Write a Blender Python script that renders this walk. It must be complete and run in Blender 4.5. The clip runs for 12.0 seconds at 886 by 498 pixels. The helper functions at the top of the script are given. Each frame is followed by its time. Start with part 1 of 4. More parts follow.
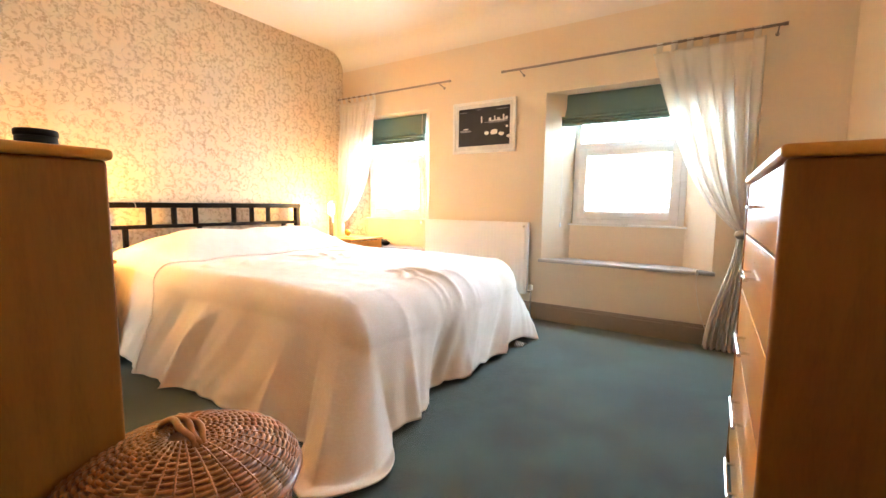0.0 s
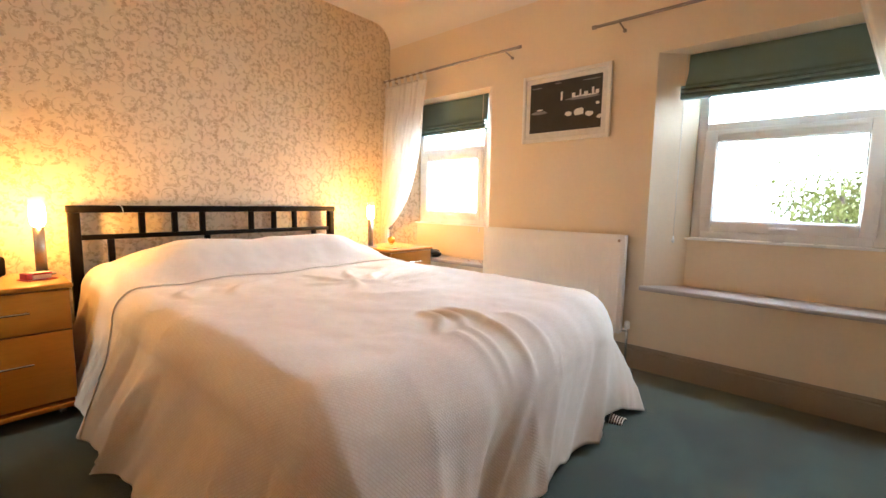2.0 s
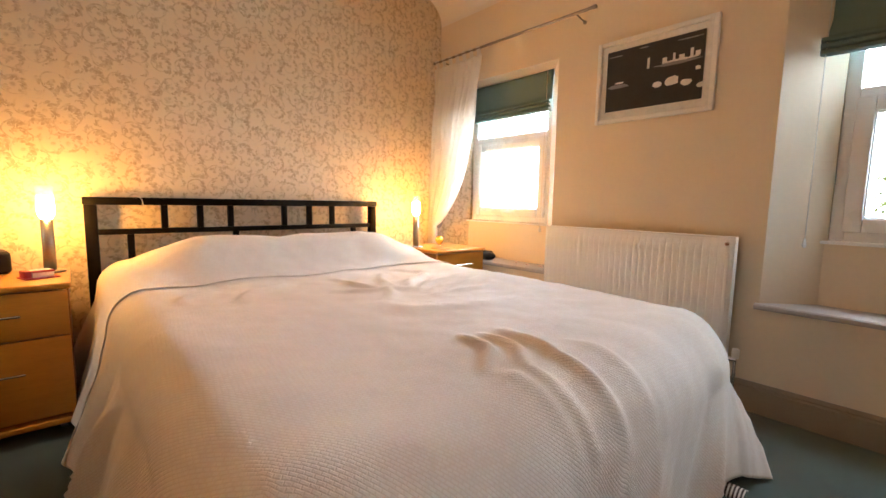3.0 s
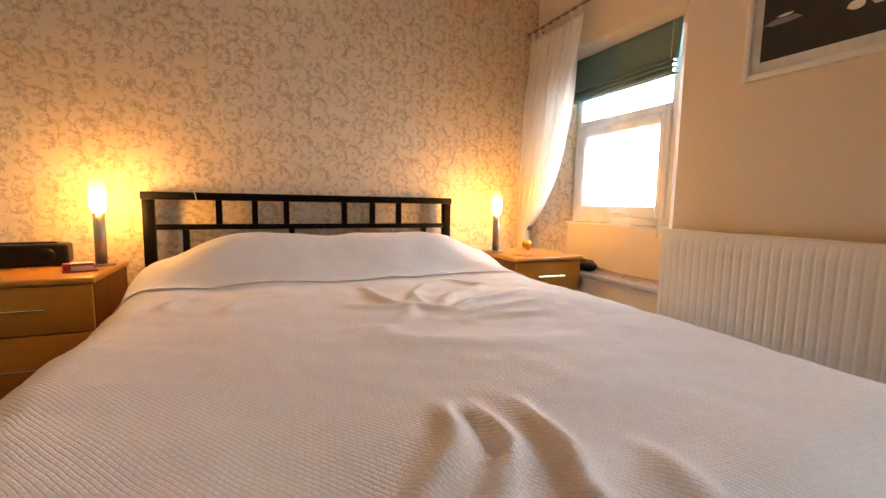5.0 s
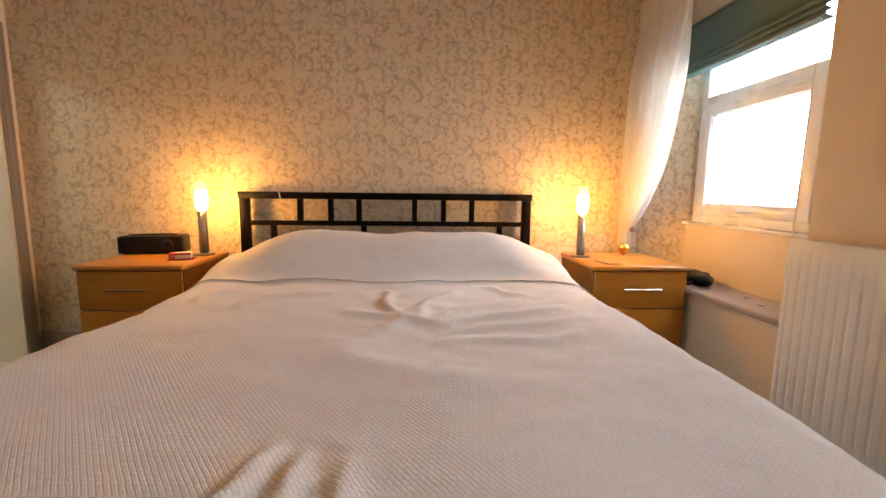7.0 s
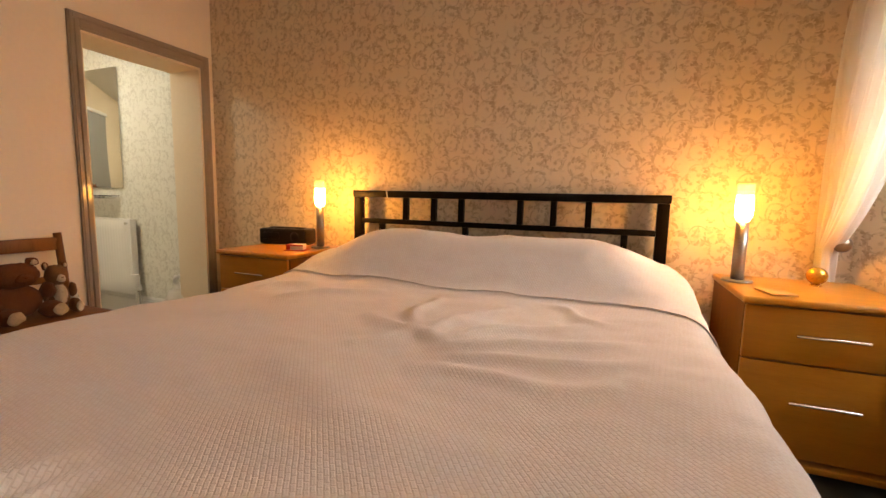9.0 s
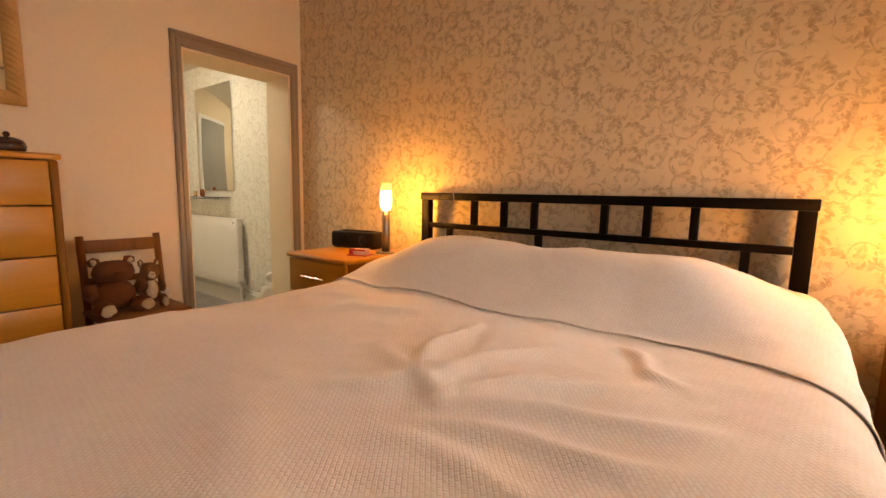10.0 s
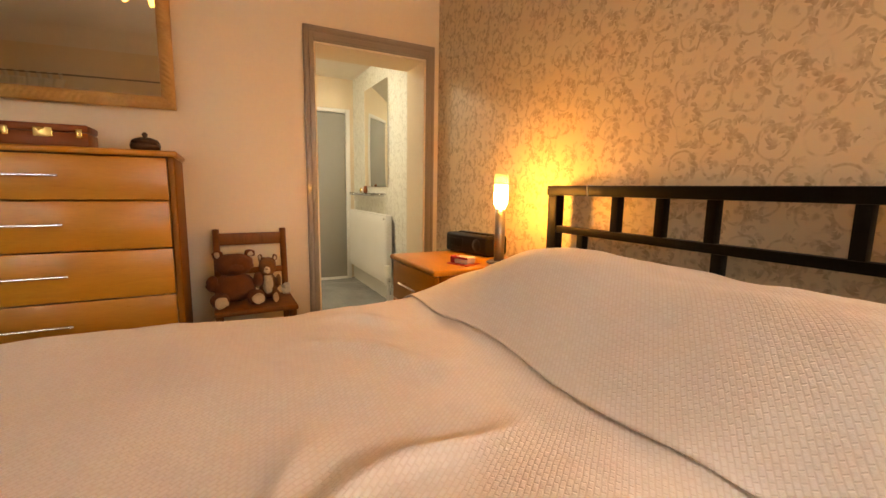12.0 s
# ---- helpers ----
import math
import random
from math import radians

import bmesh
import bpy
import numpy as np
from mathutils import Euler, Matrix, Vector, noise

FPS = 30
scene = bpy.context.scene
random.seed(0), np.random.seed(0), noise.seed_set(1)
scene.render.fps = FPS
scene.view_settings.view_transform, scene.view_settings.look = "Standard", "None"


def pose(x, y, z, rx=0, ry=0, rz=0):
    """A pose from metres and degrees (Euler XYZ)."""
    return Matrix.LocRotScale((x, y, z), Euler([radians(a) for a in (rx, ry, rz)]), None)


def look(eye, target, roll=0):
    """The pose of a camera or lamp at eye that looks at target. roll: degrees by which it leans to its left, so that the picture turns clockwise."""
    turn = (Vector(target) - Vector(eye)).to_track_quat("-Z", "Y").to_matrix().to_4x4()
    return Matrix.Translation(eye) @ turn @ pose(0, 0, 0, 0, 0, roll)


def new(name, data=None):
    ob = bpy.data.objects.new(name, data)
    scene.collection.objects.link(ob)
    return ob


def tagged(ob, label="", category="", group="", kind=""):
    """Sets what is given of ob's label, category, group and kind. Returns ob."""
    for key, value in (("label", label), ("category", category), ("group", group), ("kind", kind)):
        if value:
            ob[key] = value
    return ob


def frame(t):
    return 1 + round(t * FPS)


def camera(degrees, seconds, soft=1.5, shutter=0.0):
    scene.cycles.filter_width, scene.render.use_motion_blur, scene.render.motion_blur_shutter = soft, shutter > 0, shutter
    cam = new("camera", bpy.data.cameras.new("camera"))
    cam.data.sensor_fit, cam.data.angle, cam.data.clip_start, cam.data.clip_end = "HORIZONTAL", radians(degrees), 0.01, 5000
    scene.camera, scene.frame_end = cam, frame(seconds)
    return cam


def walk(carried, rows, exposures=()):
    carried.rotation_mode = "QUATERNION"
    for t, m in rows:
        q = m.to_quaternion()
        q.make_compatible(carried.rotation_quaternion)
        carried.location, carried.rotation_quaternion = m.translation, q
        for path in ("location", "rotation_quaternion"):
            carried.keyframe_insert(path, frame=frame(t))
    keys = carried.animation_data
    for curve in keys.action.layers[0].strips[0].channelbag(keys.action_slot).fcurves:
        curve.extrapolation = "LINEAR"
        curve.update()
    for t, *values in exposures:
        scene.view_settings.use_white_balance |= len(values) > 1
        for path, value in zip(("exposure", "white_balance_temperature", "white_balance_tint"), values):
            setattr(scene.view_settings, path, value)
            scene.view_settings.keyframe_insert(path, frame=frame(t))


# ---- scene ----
cam = camera(92.4, 12.0)
PATH = [
    (0, (0.109, 0.086, 1.048), (-0.956, 1.766, 0.841), 0.6),
    (0.5, (0.06, 0.323, 1.103), (-1.07, 1.959, 0.888), 0.4),
    (1, (-0.081, 0.468, 1.124), (-1.255, 2.072, 0.903), 0.7),
    (1.5, (-0.204, 0.682, 1.111), (-1.44, 2.239, 0.893), 0.8),
    (2, (-0.386, 0.887, 1.095), (-1.693, 2.385, 0.875), 0.9),
    (2.5, (-0.534, 1.085, 1.08), (-1.925, 2.505, 0.86), 0.9),
    (3, (-0.684, 1.246, 1.048), (-2.175, 2.56, 0.827), 1.0),
    (3.2, (-0.753, 1.283, 1.049), (-2.269, 2.57, 0.831), 1.0),
    (5, (-0.912, 1.844, 1.01), (-2.728, 2.653, 0.793), 1.0),
    (5.5, (-0.88, 1.982, 1.032), (-2.754, 2.646, 0.811), 1.1),
    (6, (-0.914, 2.105, 1.027), (-2.832, 2.626, 0.803), 1.2),
    (6.5, (-0.955, 2.246, 1.037), (-2.91, 2.594, 0.807), 1.2),
    (6.7, (-0.943, 2.307, 1.054), (-2.911, 2.556, 0.804), 0.9),
    (8.3, (-1.144, 2.712, 1.005), (-3.092, 2.32, 0.778), 1.5),
    (8.5, (-1.167, 2.743, 1.019), (-3.095, 2.265, 0.785), 1.4),
    (9, (-1.282, 2.839, 1.003), (-3.128, 2.108, 0.766), 1.3),
    (9.5, (-1.426, 2.916, 1.016), (-3.164, 1.957, 0.769), 1.2),
    (10, (-1.626, 2.93, 1.029), (-3.221, 1.75, 0.777), 1.2),
    (10.5, (-1.808, 2.888, 1.016), (-3.233, 1.508, 0.759), 1.1),
    (11, (-1.965, 2.894, 1.01), (-3.202, 1.345, 0.748), 1.0),
    (11.5, (-2.135, 2.904, 1.031), (-3.204, 1.235, 0.763), 0.9),
    (12, (-2.292, 2.785, 1.021), (-3.213, 1.033, 0.74), 0.9),
]
walk(cam, [(t, look(eye, target, roll)) for t, eye, target, roll in PATH],
     exposures=[(0, 1.72, 5550, 2), (0.5, 1.46, 5600, 3), (1.5, 1.05, 5650, 5), (3, 0.5, 5900, 7), (5, 0.13, 5900, 9), (6.5, 0.0, 5850, 9), (8.5, -0.1, 6450, 12), (9.2, -0.24, 7900, 19), (9.7, -0.22, 8300, 21), (10.5, 0.0, 8200, 18), (11.5, 0.14, 7700, 14), (12, 0.08, 8200, 14)])


# ---- world and light ----
world = bpy.data.worlds.new("world")
scene.world = world
world.use_nodes = True
sky = world.node_tree.nodes.new("ShaderNodeTexSky")
sky.sky_type, sky.sun_disc = "NISHITA", False
sky.sun_elevation, sky.sun_rotation = radians(38), radians(200)
sky.air_density, sky.dust_density = 1.0, 3.0
world.node_tree.links.new(sky.outputs[0], world.node_tree.nodes["Background"].inputs[0])
world.node_tree.nodes["Background"].inputs[1].default_value = 0.15
sun = new("sun", bpy.data.lights.new("sun", "SUN"))
sun.data.energy, sun.data.angle, sun.data.color = 3.5, radians(15), (1.0, 0.96, 0.9)
sun.matrix_world = look((2, -5, 6), (0, 0, 0))


def area(name, eye, target, w, h, watts, colour):
    lamp = new(name, bpy.data.lights.new(name, "AREA"))
    lamp.data.shape, lamp.data.size, lamp.data.size_y = "RECTANGLE", w, h
    lamp.data.energy, lamp.data.color = watts, colour
    lamp.matrix_world = look(eye, target)
    return lamp


DAY = (0.80, 0.91, 1.0)
LAMP = (1.0, 0.44, 0.08)
area("daylight_west", (-3.065, 4.19, 1.45), (-3.065, 3.0, 1.35), 0.80, 1.05, 25, DAY)
area("daylight_east", (-0.54, 4.19, 1.80), (-0.54, 3.0, 1.35), 0.86, 0.40, 17, DAY)

# ---- materials ----


def nodes_of(name):
    m = bpy.data.materials.new(name)
    m.use_nodes = True
    nt = m.node_tree
    return m, nt, nt.nodes["Principled BSDF"]


def add(nt, kind, **inputs):
    n = nt.nodes.new(kind)
    for key, value in inputs.items():
        n.inputs[key.replace("_", " ")].default_value = value
    return n


def coords(nt, scale=(1, 1, 1)):
    tc = nt.nodes.new("ShaderNodeTexCoord")
    mp = nt.nodes.new("ShaderNodeMapping")
    mp.inputs["Scale"].default_value = scale
    nt.links.new(tc.outputs["Object"], mp.inputs["Vector"])
    return mp.outputs[0]


def ramp(nt, value, stops):
    r = nt.nodes.new("ShaderNodeValToRGB")
    while len(r.color_ramp.elements) < len(stops):
        r.color_ramp.elements.new(0.5)
    for e, (pos, col) in zip(r.color_ramp.elements, stops):
        e.position, e.color = pos, (*col, 1) if len(col) == 3 else col
    nt.links.new(value, r.inputs[0])
    return r.outputs[0]


def math_node(nt, op, a, b=0.0, c=0.0):
    n = nt.nodes.new("ShaderNodeMath")
    n.operation = op
    for i, v in enumerate((a, b, c)):
        if isinstance(v, (int, float)):
            n.inputs[i].default_value = v
        else:
            nt.links.new(v, n.inputs[i])
    return n.outputs[0]


def mixed(nt, fac, a, b, blend="MIX"):
    n = nt.nodes.new("ShaderNodeMix")
    n.data_type, n.blend_type = "RGBA", blend
    for i, v in ((0, fac), (6, a), (7, b)):
        if isinstance(v, (int, float)):
            n.inputs[i].default_value = v
        elif isinstance(v, tuple):
            n.inputs[i].default_value = (*v, 1)
        else:
            nt.links.new(v, n.inputs[i])
    return n.outputs[2]


def bump(nt, bsdf, height, strength, distance):
    b = nt.nodes.new("ShaderNodeBump")
    b.inputs["Strength"].default_value, b.inputs["Distance"].default_value = strength, distance
    nt.links.new(height, b.inputs["Height"])
    nt.links.new(b.outputs[0], bsdf.inputs["Normal"])


def noise_node(nt, vec, scale, detail=3.0, rough=0.5, distortion=0.0):
    n = add(nt, "ShaderNodeTexNoise", Scale=scale, Detail=detail, Roughness=rough, Distortion=distortion)
    nt.links.new(vec, n.inputs["Vector"])
    return n.outputs[0]


def surface(name, colour, rough=0.5, metal=0.0, vary=0.08, big=2.0, fine=60.0, relief=0.15, depth=0.002, coat=0.0, stretch=(1, 1, 1)):
    """A plain surface with stains, grain and relief."""
    m, nt, b = nodes_of(name)
    v = coords(nt, stretch)
    large, small = noise_node(nt, v, big, 4), noise_node(nt, v, fine, 4)
    lo, hi = tuple(c * (1 - vary) for c in colour), tuple(min(1, c * (1 + vary)) for c in colour)
    base = ramp(nt, math_node(nt, "ADD", math_node(nt, "MULTIPLY", large, 0.6), math_node(nt, "MULTIPLY", small, 0.4)), [(0.3, lo), (0.7, hi)])
    nt.links.new(base, b.inputs["Base Color"])
    nt.links.new(math_node(nt, "MULTIPLY_ADD", large, 0.2, rough - 0.1), b.inputs["Roughness"])
    b.inputs["Metallic"].default_value = metal
    b.inputs["Coat Weight"].default_value = coat
    if relief:
        bump(nt, b, small, relief, depth)
    return m


def wood(name, colour, dark, grain=(1, 1, 14), rough=0.34, coat=0.25, gloss=0.5):
    """Stained timber or veneer; grain is drawn out along the axis of smallest scale."""
    m, nt, b = nodes_of(name)
    v = coords(nt, grain)
    g = noise_node(nt, v, 3.5, 6, 0.6, 0.6)
    f = noise_node(nt, v, 28.0, 4, 0.6)
    oi = nt.nodes.new("ShaderNodeObjectInfo")
    base = ramp(nt, math_node(nt, "MULTIPLY_ADD", f, 0.35, math_node(nt, "MULTIPLY", g, 0.65)), [(0.32, dark), (0.52, colour), (0.75, tuple(min(1, c * 1.12) for c in colour))])
    hsv = add(nt, "ShaderNodeHueSaturation")
    nt.links.new(base, hsv.inputs["Color"])
    nt.links.new(math_node(nt, "MULTIPLY_ADD", oi.outputs["Random"], 0.12, 0.94), hsv.inputs["Value"])
    nt.links.new(hsv.outputs[0], b.inputs["Base Color"])
    nt.links.new(math_node(nt, "MULTIPLY_ADD", f, 0.15, rough - 0.07), b.inputs["Roughness"])
    b.inputs["Coat Weight"].default_value = coat
    b.inputs["Coat Roughness"].default_value = 0.22
    b.inputs["Specular IOR Level"].default_value = gloss
    bump(nt, b, f, 0.015, 0.001)
    return m


def wallpaper(name, ground, print_colour):
    """Printed paper: leafy scrolls, tufts and sprigs in a darker tone on cream."""
    m, nt, b = nodes_of(name)
    v = coords(nt)
    sep = nt.nodes.new("ShaderNodeSeparateXYZ")
    nt.links.new(v, sep.inputs[0])
    flat = nt.nodes.new("ShaderNodeCombineXYZ")
    nt.links.new(math_node(nt, "MULTIPLY_ADD", sep.outputs[0], 0.6, sep.outputs[1]), flat.inputs[0])
    nt.links.new(sep.outputs[2], flat.inputs[1])
    warp = nt.nodes.new("ShaderNodeTexNoise")
    warp.inputs["Scale"].default_value, warp.inputs["Detail"].default_value = 16.0, 3.0
    nt.links.new(v, warp.inputs["Vector"])
    va = nt.nodes.new("ShaderNodeVectorMath")
    va.operation = "MULTIPLY_ADD"
    nt.links.new(warp.outputs["Color"], va.inputs[0])
    va.inputs[1].default_value = (0.026, 0.026, 0)
    nt.links.new(flat.outputs[0], va.inputs[2])
    bent = va.outputs[0]

    def scrolls(scale, ring, width, teeth, turn):
        """Crescents round scattered centres, their edges cut into leaves."""
        vo = add(nt, "ShaderNodeTexVoronoi", Scale=scale, Randomness=0.8)
        vo.voronoi_dimensions = "2D"
        nt.links.new(bent, vo.inputs["Vector"])
        d = nt.nodes.new("ShaderNodeVectorMath")
        d.operation = "SUBTRACT"
        nt.links.new(bent, d.inputs[0])
        nt.links.new(vo.outputs["Position"], d.inputs[1])
        q = nt.nodes.new("ShaderNodeSeparateXYZ")
        nt.links.new(d.outputs[0], q.inputs[0])
        hue = nt.nodes.new("ShaderNodeSeparateXYZ")
        nt.links.new(vo.outputs["Color"], hue.inputs[0])
        ang = math_node(nt, "ARCTAN2", q.outputs[1], q.outputs[0])
        r = vo.outputs["Distance"]
        body = math_node(nt, "SINE", math_node(nt, "ADD", ang, math_node(nt, "MULTIPLY", hue.outputs[0], turn)))
        body = math_node(nt, "MAXIMUM", math_node(nt, "MULTIPLY_ADD", body, 0.75, 0.4), 0.0)
        leafy = math_node(nt, "ABSOLUTE", math_node(nt, "SINE", math_node(nt, "MULTIPLY_ADD", ang, teeth, math_node(nt, "MULTIPLY", r, 9.0))))
        wide = math_node(nt, "MULTIPLY", math_node(nt, "MULTIPLY", body, width), math_node(nt, "MULTIPLY_ADD", leafy, 0.75, 0.25))
        off = math_node(nt, "ABSOLUTE", math_node(nt, "SUBTRACT", r, math_node(nt, "MULTIPLY_ADD", hue.outputs[1], 0.14, ring)))
        return ramp(nt, math_node(nt, "SUBTRACT", wide, off), [(0.0, (0, 0, 0)), (0.06, (1, 1, 1))]), r

    great, r = scrolls(9.5, 0.32, 0.18, 5.0, 2.6)
    small, _ = scrolls(18.0, 0.26, 0.24, 3.0, 6.3)
    heart = ramp(nt, r, [(0.05, (0.8, 0.8, 0.8)), (0.13, (0, 0, 0))])
    patch = ramp(nt, noise_node(nt, v, 11.0, 2), [(0.34, (0, 0, 0)), (0.48, (1, 1, 1))])
    stem = math_node(nt, "MULTIPLY", ramp(nt, math_node(nt, "ABSOLUTE", math_node(nt, "SUBTRACT", r, 0.44)), [(0.015, (0.8, 0.8, 0.8)), (0.05, (0, 0, 0))]), patch)
    sprigs = math_node(nt, "MULTIPLY", small, math_node(nt, "MULTIPLY", patch, 0.85))
    shading = ramp(nt, noise_node(nt, v, 55.0, 3), [(0.32, (0.25, 0.25, 0.25)), (0.66, (1, 1, 1))])
    ink = math_node(nt, "MULTIPLY", math_node(nt, "MAXIMUM", math_node(nt, "MAXIMUM", math_node(nt, "MAXIMUM", great, stem), sprigs), heart), shading)
    tone = noise_node(nt, v, 1.3, 3)
    paper = mixed(nt, tone, tuple(c * 0.95 for c in ground), tuple(c * 1.04 for c in ground))
    nt.links.new(mixed(nt, ink, paper, print_colour), b.inputs["Base Color"])
    b.inputs["Roughness"].default_value = 0.55
    bump(nt, b, math_node(nt, "ADD", math_node(nt, "MULTIPLY", ink, 0.7), math_node(nt, "MULTIPLY", noise_node(nt, v, 180.0, 2), 0.2)), 0.22, 0.002)
    return m


def woven(name, colour):
    """Matelasse cotton: short raised dashes in offset rows."""
    m, nt, b = nodes_of(name)
    uv = nt.nodes.new("ShaderNodeUVMap")
    wob = nt.nodes.new("ShaderNodeTexNoise")
    wob.inputs["Scale"].default_value = 35.0
    nt.links.new(uv.outputs[0], wob.inputs["Vector"])
    vm = nt.nodes.new("ShaderNodeVectorMath")
    vm.operation = "MULTIPLY_ADD"
    vm.inputs[1].default_value = (0.006, 0.003, 0)
    nt.links.new(wob.outputs["Color"], vm.inputs[0])
    nt.links.new(uv.outputs[0], vm.inputs[2])
    cells = add(nt, "ShaderNodeTexBrick", Scale=1.0, Mortar_Size=0.0021, Mortar_Smooth=1.0, Brick_Width=0.0160, Row_Height=0.0082)
    nt.links.new(vm.outputs[0], cells.inputs["Vector"])
    v = coords(nt)
    worn = ramp(nt, noise_node(nt, v, 70.0, 3), [(0.34, (0.45, 0.45, 0.45)), (0.58, (1, 1, 1))])
    weave_h = math_node(nt, "MULTIPLY", math_node(nt, "SUBTRACT", 1.0, cells.outputs["Fac"]), worn)
    large = noise_node(nt, v, 2.5, 4)
    fuzz = noise_node(nt, v, 320.0, 2)
    tone = mixed(nt, large, tuple(c * 0.95 for c in colour), tuple(c * 1.03 for c in colour))
    nt.links.new(mixed(nt, weave_h, mixed(nt, 1.0, tone, (0.905, 0.865, 0.825), "MULTIPLY"), tone), b.inputs["Base Color"])
    b.inputs["Roughness"].default_value = 0.75
    b.inputs["Sheen Weight"].default_value = 0.2
    h = math_node(nt, "ADD", weave_h, math_node(nt, "MULTIPLY", fuzz, 0.4))
    bump(nt, b, h, 0.33, 0.0021)
    return m


def carpet_material(name, colour):
    m, nt, b = nodes_of(name)
    v = coords(nt)
    pile, tuft, wear = noise_node(nt, v, 450.0, 2), noise_node(nt, v, 60.0, 4), noise_node(nt, v, 2.2, 4, 0.55, 0.5)
    tone = ramp(nt, wear, [(0.38, tuple(c * 0.62 for c in colour)), (0.64, tuple(c * 1.42 for c in colour))])
    nt.links.new(mixed(nt, math_node(nt, "MULTIPLY_ADD", pile, 0.6, math_node(nt, "MULTIPLY", tuft, 0.4)), mixed(nt, 1.0, tone, (0.62, 0.62, 0.62), "MULTIPLY"), tone), b.inputs["Base Color"])
    b.inputs["Roughness"].default_value = 0.95
    b.inputs["Sheen Weight"].default_value = 0.3
    bump(nt, b, math_node(nt, "ADD", pile, math_node(nt, "MULTIPLY", tuft, 0.8)), 0.7, 0.004)
    return m


def sheer(name, colour):
    """Thin cloth that lets the daylight through."""
    m, nt, b = nodes_of(name)
    out = nt.nodes["Material Output"]
    v = coords(nt, (1, 1, 0.15))
    tone = mixed(nt, noise_node(nt, v, 40.0, 3), tuple(c * 0.92 for c in colour), colour)
    nt.links.new(tone, b.inputs["Base Color"])
    b.inputs["Roughness"].default_value = 0.8
    tl = nt.nodes.new("ShaderNodeBsdfTranslucent")
    nt.links.new(tone, tl.inputs[0])
    mx = nt.nodes.new("ShaderNodeMixShader")
    mx.inputs[0].default_value = 0.58
    nt.links.new(b.outputs[0], mx.inputs[1])
    nt.links.new(tl.outputs[0], mx.inputs[2])
    tr = nt.nodes.new("ShaderNodeBsdfTransparent")
    m2 = nt.nodes.new("ShaderNodeMixShader")
    m2.inputs[0].default_value = 0.14
    nt.links.new(mx.outputs[0], m2.inputs[1])
    nt.links.new(tr.outputs[0], m2.inputs[2])
    nt.links.new(m2.outputs[0], out.inputs[0])
    return m


def glowing(name, colour, strength):
    m, nt, b = nodes_of(name)
    b.inputs["Base Color"].default_value = (0.9, 0.85, 0.75, 1)
    b.inputs["Emission Color"].default_value = (*colour, 1)
    b.inputs["Emission Strength"].default_value = strength
    return m


def glass(name, tint=(1, 1, 1), rough=0.0):
    m, nt, b = nodes_of(name)
    b.inputs["Base Color"].default_value = (*tint, 1)
    b.inputs["Transmission Weight"].default_value = 1.0
    b.inputs["Roughness"].default_value = rough
    b.inputs["IOR"].default_value = 1.45
    return m


def stripes(name, a, c, scale):
    m, nt, b = nodes_of(name)
    w = add(nt, "ShaderNodeTexWave", Scale=scale)
    nt.links.new(coords(nt), w.inputs["Vector"])
    nt.links.new(ramp(nt, w.outputs[0], [(0.45, a), (0.55, c)]), b.inputs["Base Color"])
    b.inputs["Roughness"].default_value = 0.85
    return m


CREAM = surface("cream_wall_paint", (0.78, 0.66, 0.49), 0.75, vary=0.035, big=1.1, fine=45, relief=0.12, depth=0.004)
CEIL = surface("ceiling_paint", (0.80, 0.74, 0.66), 0.8, vary=0.03, big=0.9, fine=30, relief=0.1, depth=0.004)
PAPER = wallpaper("toile_wallpaper", (0.70, 0.575, 0.40), (0.41, 0.305, 0.185))
PALE_PAPER = wallpaper("pale_toile_wallpaper", (0.76, 0.74, 0.66), (0.58, 0.55, 0.47))
CARPET = carpet_material("teal_carpet", (0.041, 0.070, 0.054))
GREY_CARPET = carpet_material("grey_carpet", (0.20, 0.20, 0.19))
TAUPE = surface("taupe_gloss_paint", (0.29, 0.23, 0.17), 0.35, vary=0.08, big=5, fine=90, relief=0.06, coat=0.2)
SILLPAINT = surface("grey_sill_paint", (0.42, 0.38, 0.36), 0.4, vary=0.08, big=6, fine=90, relief=0.06)
WHITE = surface("white_gloss", (0.82, 0.80, 0.76), 0.32, vary=0.03, big=4, fine=80, relief=0.03)
UPVC = surface("white_plastic_frame", (0.85, 0.86, 0.86), 0.28, vary=0.02, big=5, fine=80, relief=0.02)
BEECH = wood("beech_veneer", (0.50, 0.20, 0.026), (0.43, 0.165, 0.02), (6, 1.0, 6))
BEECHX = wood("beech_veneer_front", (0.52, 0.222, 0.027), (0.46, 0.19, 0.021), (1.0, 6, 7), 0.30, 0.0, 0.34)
# Same beech as the fronts, with the sides' shade put into the colour
BEECH_SHADED = wood("beech_veneer_shaded", (0.21, 0.078, 0.008), (0.17, 0.06, 0.006), (6, 6, 1.0), 0.5, 0.0, 0.14)
BLACKWOOD = wood("black_stained_wood", (0.004, 0.003, 0.0025), (0.002, 0.0015, 0.0015), (6, 1, 6), 0.45, 0.0, 0.08)
PINE = wood("pine_mirror_frame", (0.53, 0.29, 0.085), (0.39, 0.185, 0.045), (3, 3, 3), 0.45)
CHAIRWOOD = wood("brown_chair_wood", (0.19, 0.07, 0.016), (0.12, 0.04, 0.009), (5, 5, 1), 0.45, 0.0, 0.25)
DARKOAK = wood("dark_oak", (0.075, 0.052, 0.042), (0.038, 0.025, 0.02), (5, 1, 5), 0.4, 0.2)
BOXWOOD = wood("red_brown_box_wood", (0.23, 0.066, 0.017), (0.15, 0.038, 0.010), (1, 5, 5), 0.4, 0.05, 0.2)
